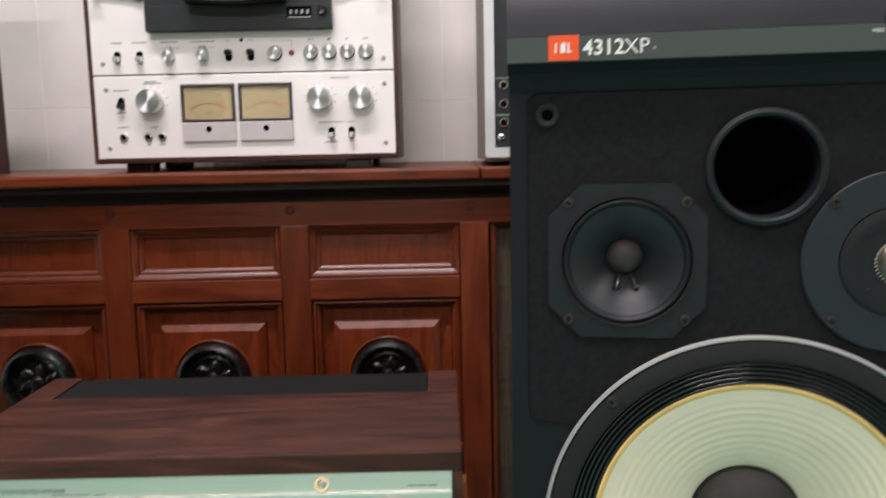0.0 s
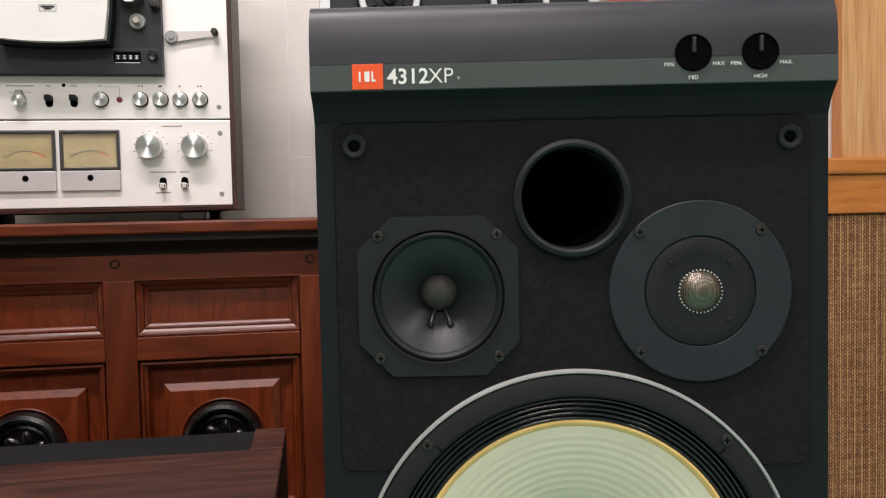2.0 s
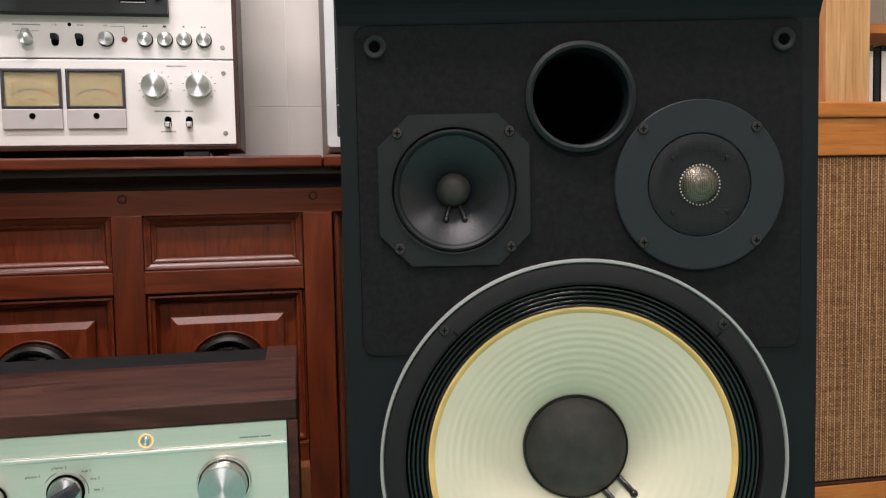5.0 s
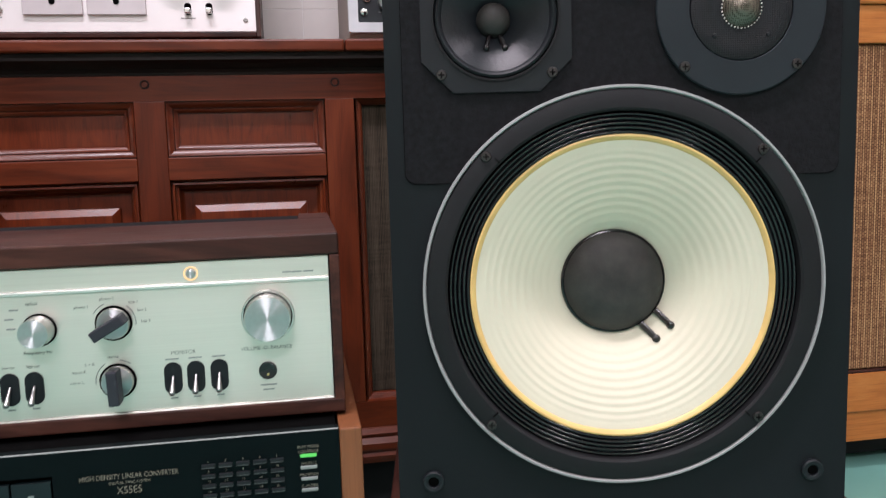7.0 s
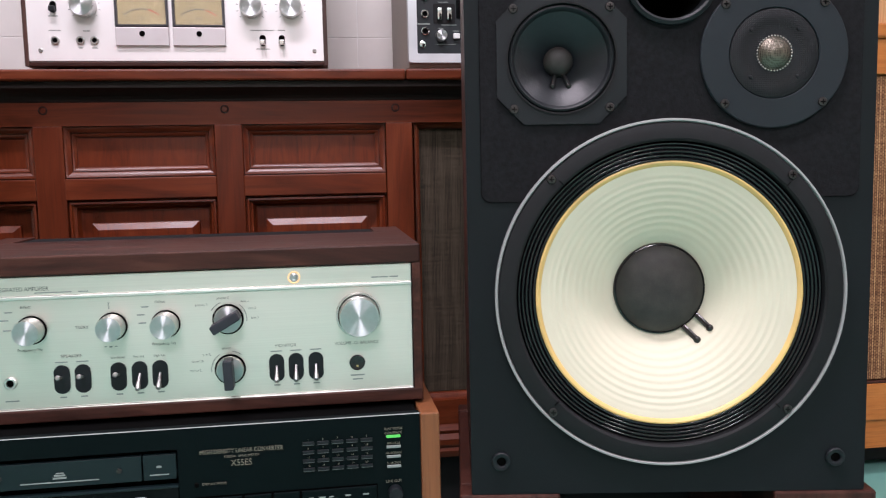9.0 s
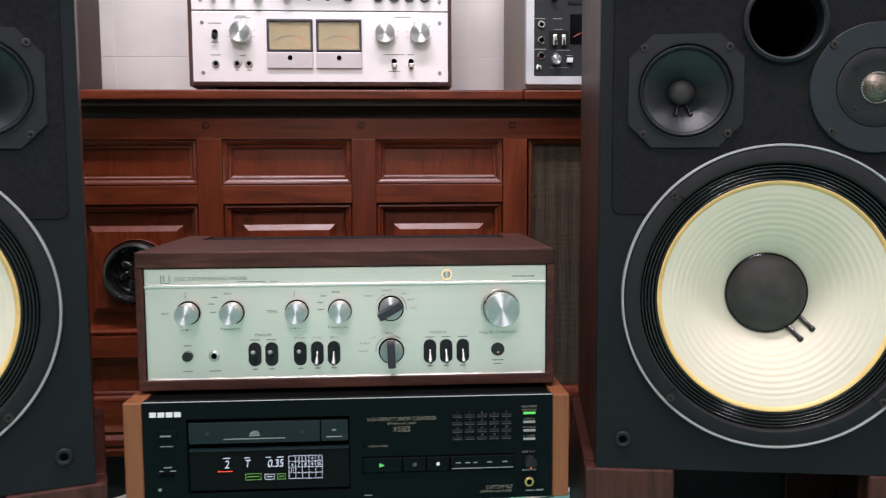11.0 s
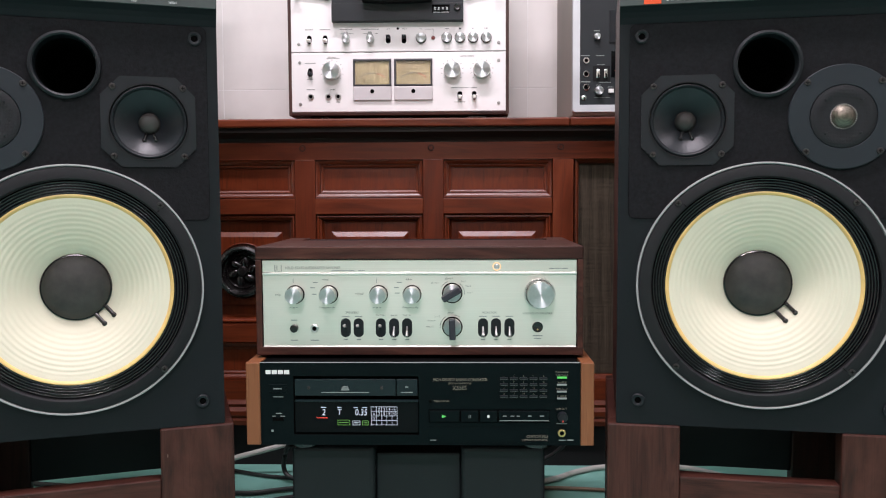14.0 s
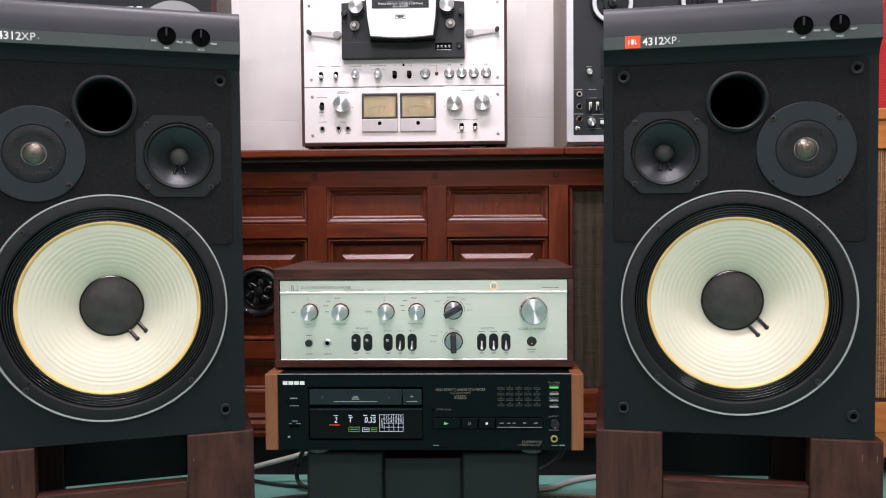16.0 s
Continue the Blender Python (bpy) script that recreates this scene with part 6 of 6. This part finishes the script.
# ---- charcoal tape deck with a silver frame ----
def charcoal_deck():
    dk = thing("charcoal_tape_deck", pose(0.2605, 1.155, 0.7005), "charcoal open-reel tape deck in a silver frame", "tape deck")
    w, top = 0.1975, 0.46
    part("case", bm_box(-w + 0.002, w - 0.002, 0.012, 0.285, 0.006, top, 0.003), "grey_side", dk, "grey-beige vinyl case")
    fr = bm_plate(rounded(-w, w, 0.0125, top + 0.002, 0.004, 3), [rounded(-w + 0.0135, w - 0.0135, 0.026, top - 0.012, 0.002, 2)], -0.006, 0.0118)
    part("frame", fr, "alu", dk, "brushed aluminium frame")
    part("front", bm_box(-w + 0.0137, w - 0.0137, -0.001, 0.0115, 0.0262, top - 0.0122), "deck_grey", dk, "charcoal front plate")
    for x in (-0.15, 0.15):
        part("foot", bm_box(x - 0.02, x + 0.02, 0.015, 0.05, 0.0, 0.0062, 0.001), "black_matt", dk)
        part("foot", bm_box(x - 0.02, x + 0.02, 0.24, 0.275, 0.0, 0.0062, 0.001), "black_matt", dk)
    f = -0.001
    for z in (0.0605, 0.0865, 0.1125):
        socket(dk, -0.171, z, f, 0.0062, "chrome")
    part("corner_screw", bm_lathe([(0.0052, 0), (0.0050, -0.002), (0.003, -0.0032), (0, -0.0032)], seg=20), "chrome", dk, "", True, (-0.1755, f, 0.0405))
    part("switch_plate", bm_plate(rounded(-0.158, -0.124, 0.072, 0.102, 0.002, 2), [], f - 0.0006, f), "black_matt", dk)
    for x in (-0.1485, -0.1335):
        part("rocker_switch", bm_box(x - 0.0038, x + 0.0038, -0.0075, -0.001, 0.077, 0.096, 0.0022), "chrome", dk, "silver slide switch", True)
    turned_knob(dk, -0.1465, 0.0535, f, 0.0085, 0.012, "small silver knob", seg=32)
    part("white_button", bm_box(-0.1275, -0.1175, -0.0065, -0.001, 0.049, 0.057, 0.001), "white_print", dk, "white push button")
    turned_knob(dk, -0.1505, 0.1585, f, 0.0062, 0.010, "small silver knob", "stop_knob", seg=28)
    part("meter_window", bm_box(-0.122, -0.04, -0.0022, -0.001, 0.080, 0.130, 0.0004), "cd_window", dk, "dark meter window")
    part("meter_needle", bm_tube([(-0.116, -0.0026, 0.092), (-0.094, -0.0026, 0.104)], 0.0005, 6), "orange", dk)
    part("head_bay", bm_box(-0.126, 0.12, -0.0032, -0.001, 0.146, 0.210, 0.001), "black_plastic", dk, "black tape bay")
    bars("panel_print", [(-0.183, -0.164, 0.1215, 0.0014), (-0.183, -0.163, 0.0705, 0.0018), (-0.152, -0.136, 0.1215, 0.0014), (-0.156, -0.145, 0.1695, 0.0014), (-0.150, -0.134, 0.104, 0.001), (-0.146, -0.122, 0.0695, 0.0012), (-0.151, -0.142, 0.0645, 0.001), (-0.128, -0.118, 0.0605, 0.001), (-0.155, -0.124, 0.0405, 0.0006)], f, "grey_print", dk)
    for x in (-0.103, 0.0805):
        t = part("reel_table", bm_lathe([(0.0455, 0.0), (0.0455, -0.004), (0.0425, -0.004), (0.0425, -0.010)], seg=64), "black_matt", dk, "reel turntable with a bright ring", True, (x, f, 0.299))
        part("bright_ring", bm_lathe([(0.0422, -0.004), (0.0422, -0.012), (0.0412, -0.0132), (0.0345, -0.0132), (0.0335, -0.012), (0.0335, -0.004)], seg=64), "alu", t, "", True)
        part("hub", bm_lathe([(0.0338, -0.0085), (0.0200, -0.0085), (0.0195, -0.0110), (0.0100, -0.0110), (0.0095, -0.016), (0.0, -0.016)], seg=48), "black_plastic", t, "", True)
        for k in range(8):
            a = radians(22 + 45 * k)
            bm = bm_box(0.0205, 0.0330, -0.0105, -0.0080, -0.0008, 0.0008)
            bmesh.ops.rotate(bm, verts=bm.verts, cent=(0, 0, 0), matrix=Matrix.Rotation(a, 3, "Y"))
            part("rib", bm, "screw", t)
        part("spindle", bm_lathe([(0.0036, -0.015), (0.0036, -0.036), (0.0026, -0.038), (0, -0.038)], seg=16), "chrome", t, "steel spindle", True)
    return dk


charcoal_deck()


# ---- wooden tape deck beside it on the console ----
def wooden_deck():
    dk = thing("wooden_tape_deck", pose(-0.914, 1.19, 0.7005), "dark open-reel tape deck in a brown wooden case", "tape deck")
    w, top = 0.225, 0.40
    for s in (-1, 1):
        part("case_side", bm_box(*sorted((s * (w - 0.012), s * w)), 0.0, 0.114, 0.0, top, 0.001), "walnut_z", dk, "brown wooden side")
    part("case_bottom", bm_box(-w + 0.0122, w - 0.0122, 0.0, 0.114, 0.0, 0.012), "walnut_x", dk)
    part("front", bm_box(-w + 0.0122, w - 0.0122, 0.004, 0.11, 0.0122, top), "deck_grey", dk, "charcoal front plate")
    bars("panel_print", [(0.028, 0.040, 0.318, 0.004), (0.048, 0.060, 0.318, 0.004)], 0.004, "white_print", dk)
    for x in (-0.12, 0.132):
        rl = part("reel", bm_lathe([(0.0885, -0.010), (0.0885, -0.012), (0.030, -0.013), (0.028, -0.016), (0.006, -0.016), (0.006, 0.004)], x, 0.240, 72), "silver_ring", dk, "grey tape reel", True)
    return dk


wooden_deck()


# ---- honey oak cabinet with grille cloth, and what stands on it ----
def oak_cabinet():
    cb = thing("oak_cabinet", pose(0.60, 1.12, 0), "honey oak cabinet with brown woven grille cloth", "cabinet")
    L, D = 0.86, 0.36
    part("carcass", bm_box(0.0, L, 0.03, D, 0.105, 0.747), "oak_x", cb)
    part("top", bm_box(-0.008, L + 0.008, -0.006, D, 0.7482, 0.772, 0.003), "oak_x", cb, "honey oak top")
    part("upper_rail", bm_box(0.0, L, 0.0, 0.0298, 0.690, 0.7478, 0.0015), "oak_x", cb)
    part("lower_rail", bm_box(0.0, L, 0.0, 0.0298, 0.104, 0.168, 0.0015), "oak_x", cb)
    part("grille_cloth", bm_nest(0.012, L - 0.012, 0.1725, 0.6895, [(0, 0.010), (0.003, 0.006)]), "cloth_brown", cb, "coarse brown woven cloth")
    part("cloth_trim", bm_box(0.012, L - 0.012, 0.002, 0.012, 0.1683, 0.1722), "walnut_x", cb)
    for a, b in ((0.0, 0.0118), (L - 0.0118, L)):
        part("end_post", bm_box(a, b, 0.0, 0.0298, 0.1685, 0.6895), "oak_z", cb)
    arch = [(0.0, 0.1035), (0.0, 0.0), (0.06, 0.0), (0.06, 0.020)] + [(0.06 + 0.18 * (1 - math.cos(a)) * 0.5, 0.02 + 0.034 * math.sin(a)) for a in np.linspace(0.1, math.pi / 2, 7)]
    arch += [(L - x, z) for x, z in arch[::-1]]
    part("base_board", bm_plate(arch[::-1], [], 0.004, 0.024), "oak_x", cb, "arched base board")
    part("base_shadow", bm_box(0.03, L - 0.03, 0.05, D - 0.01, 0.012, 0.10, 0.004), "black_matt", cb)
    return cb


oak_cabinet()


def hutch():
    ht = thing("shelf_unit", pose(0.8305, 1.135, 0.772), "pale oak open shelf unit on the oak cabinet", "shelf")
    part("front_post", bm_box(0.0, 0.077, 0.0, 0.025, 0.0, 0.75, 0.0015), "oak_z", ht)
    # added sheet that stands in for the bright white wall beside the post
    part("wall_filler", bm_box(0.0040, 0.0760, 0.036, 0.044, 0.0, 0.75, 0.001), "tile_white", ht, "added white panel in place of the wall behind the post")
    part("shelf_board", bm_box(0.0775, 0.62, 0.02, 0.30, 0.112, 0.128, 0.001), "oak_x", ht)
    part("shelf_board", bm_box(0.0775, 0.62, 0.02, 0.30, 0.40, 0.416, 0.001), "oak_x", ht)
    part("far_post", bm_box(0.6205, 0.70, 0.0, 0.025, 0.0, 0.75, 0.0015), "oak_z", ht)
    return ht


hutch()
colours = ("deck_grey", "cd_tray", "white_print", "stripe", "cloth_grey", "deck_grey")
for i, c in enumerate(colours):
    x = 0.921 + i * 0.0125
    t = thing("disc_case", pose(x, 1.20, 0.7722), "slim plastic disc case on the shelf", "disc case", "disc cases on the shelf")
    part("case", bm_box(-0.0052, 0.0052, 0.0, 0.13, 0.0, 0.098 + 0.004 * (i % 2), 0.0006), c, t)
    part("spine", bm_box(-0.0046, 0.0046, -0.0008, 0.0, 0.004, 0.092, 0.0003), "glass" if i == 2 else ("tile_white" if i % 2 else "tweeter_plate"), t)


def red_tub():
    tb = thing("red_tub", pose(0.775, 1.305, 0.772), "red plastic tub with fine ribs on the oak cabinet", "tub")
    bm = bmesh.new()
    rings, nz = [], 260
    for k in range(nz + 1):
        z = 0.40 * k / nz
        grow = 0.006 * k / nz + (0.0005 if (k // 2) % 2 else -0.0002)
        o = rounded(-0.186 - grow, 0.178 + grow, -0.08 - grow, 0.08 + grow, 0.04, 8)
        rings.append([bm.verts.new((x, y + 0.085, z)) for x, y in o])
    for a, b in zip(rings, rings[1:]):
        for i in range(len(a)):
            j = (i + 1) % len(a)
            bm.faces.new((a[i], a[j], b[j], b[i]))
    bm.faces.new(rings[0])
    bm.faces.new(rings[-1][::-1])
    part("ribbed_body", bm, "red_plastic", tb, "", True)
    return tb


red_tub()
setting("trim", bm_box(0.578, 0.612, WALL - 0.045, WALL - 0.002, 0.0, 2.7, 0.003), "beige", "beige upright trim on the tiled wall", "trim")


# ---- cables on the floor ----
def cable(points, r, material, label):
    t = thing("cable", pose(*points[0]), label, "cable", "cables behind the machines")
    p0 = Vector(points[0])
    part("cord", bm_tube(smooth_path([Vector(p) - p0 for p in points], 8), r, 10), material, t, "", True)


cable([(-0.42, 0.97, 0.16), (-0.475, 1.03, 0.10), (-0.50, 1.06, 0.03), (-0.47, 1.05, 0.008), (-0.38, 1.06, 0.006), (-0.25, 1.08, 0.006)], 0.0045, "cable_black", "black round cable in a loose loop")
cable([(-0.36, 1.04, 0.006), (-0.487, 1.005, 0.006), (-0.545, 0.985, 0.006), (-0.62, 0.990, 0.006), (-0.80, 1.0, 0.006), (-1.05, 1.04, 0.006), (-1.35, 1.05, 0.006)], 0.0042, "cable_black", "black round cable lying on the floor")
cable([(-0.35, 0.975, 0.006), (-0.46, 0.965, 0.006), (-0.515, 0.925, 0.006), (-0.52, 0.87, 0.006), (-0.47, 0.84, 0.006)], 0.0048, "cable_black", "black round cable bent on the floor")
cable([(-0.30, 1.10, 0.11), (-0.42, 1.10, 0.085), (-0.52, 1.095, 0.058), (-0.62, 1.09, 0.032), (-0.72, 1.05, 0.008), (-0.85, 1.0, 0.006), (-1.2, 0.98, 0.006)], 0.0052, "cable_white", "thick grey-white cable sloping to the floor")
cable([(-0.62, 1.115, 0.0045), (-0.52, 1.075, 0.0045), (-0.40, 1.07, 0.0045)], 0.0035, "cable_black", "thin black cable on the floor")
cable([(-0.06, 1.03, 0.006), (0.015, 1.062, 0.006), (0.07, 1.108, 0.006), (0.14, 1.138, 0.006), (0.28, 1.135, 0.006), (0.36, 1.07, 0.006), (0.385, 1.00, 0.006), (0.40, 0.93, 0.006)], 0.0052, "cable_white", "grey-white cable lying on the floor")
cable([(-0.08, 1.02, 0.0045), (0.015, 1.022, 0.0045), (0.106, 1.012, 0.0045), (0.20, 0.995, 0.0045), (0.6, 0.985, 0.0045), (1.2, 1.02, 0.0045)], 0.0035, "cable_brown", "thin brown cable lying on the floor")
cable([(-0.01, 0.965, 0.19), (0.03, 1.02, 0.14), (0.045, 1.06, 0.09), (0.02, 1.08, 0.05), (-0.05, 1.09, 0.01)], 0.0042, "cable_black", "black cable hanging behind the player")

# ---- wall tiles ----
tile = None
for i in range(-8, 10):
    for k in range(1, 5):
        x, z = 0.006 + 0.25 * i, 0.013 + 0.4 * k
        if tile is None:
            bm = bm_box(0.0008, 0.2492, -0.0007, 0.001, 0.0008, 0.3992, 0.0003, 1)
            tile = part("tile", bm, "tile_white", wall_north, "", False, (x, WALL, z))
        else:
            again(tile, "tile", (x, WALL, z), wall_north)
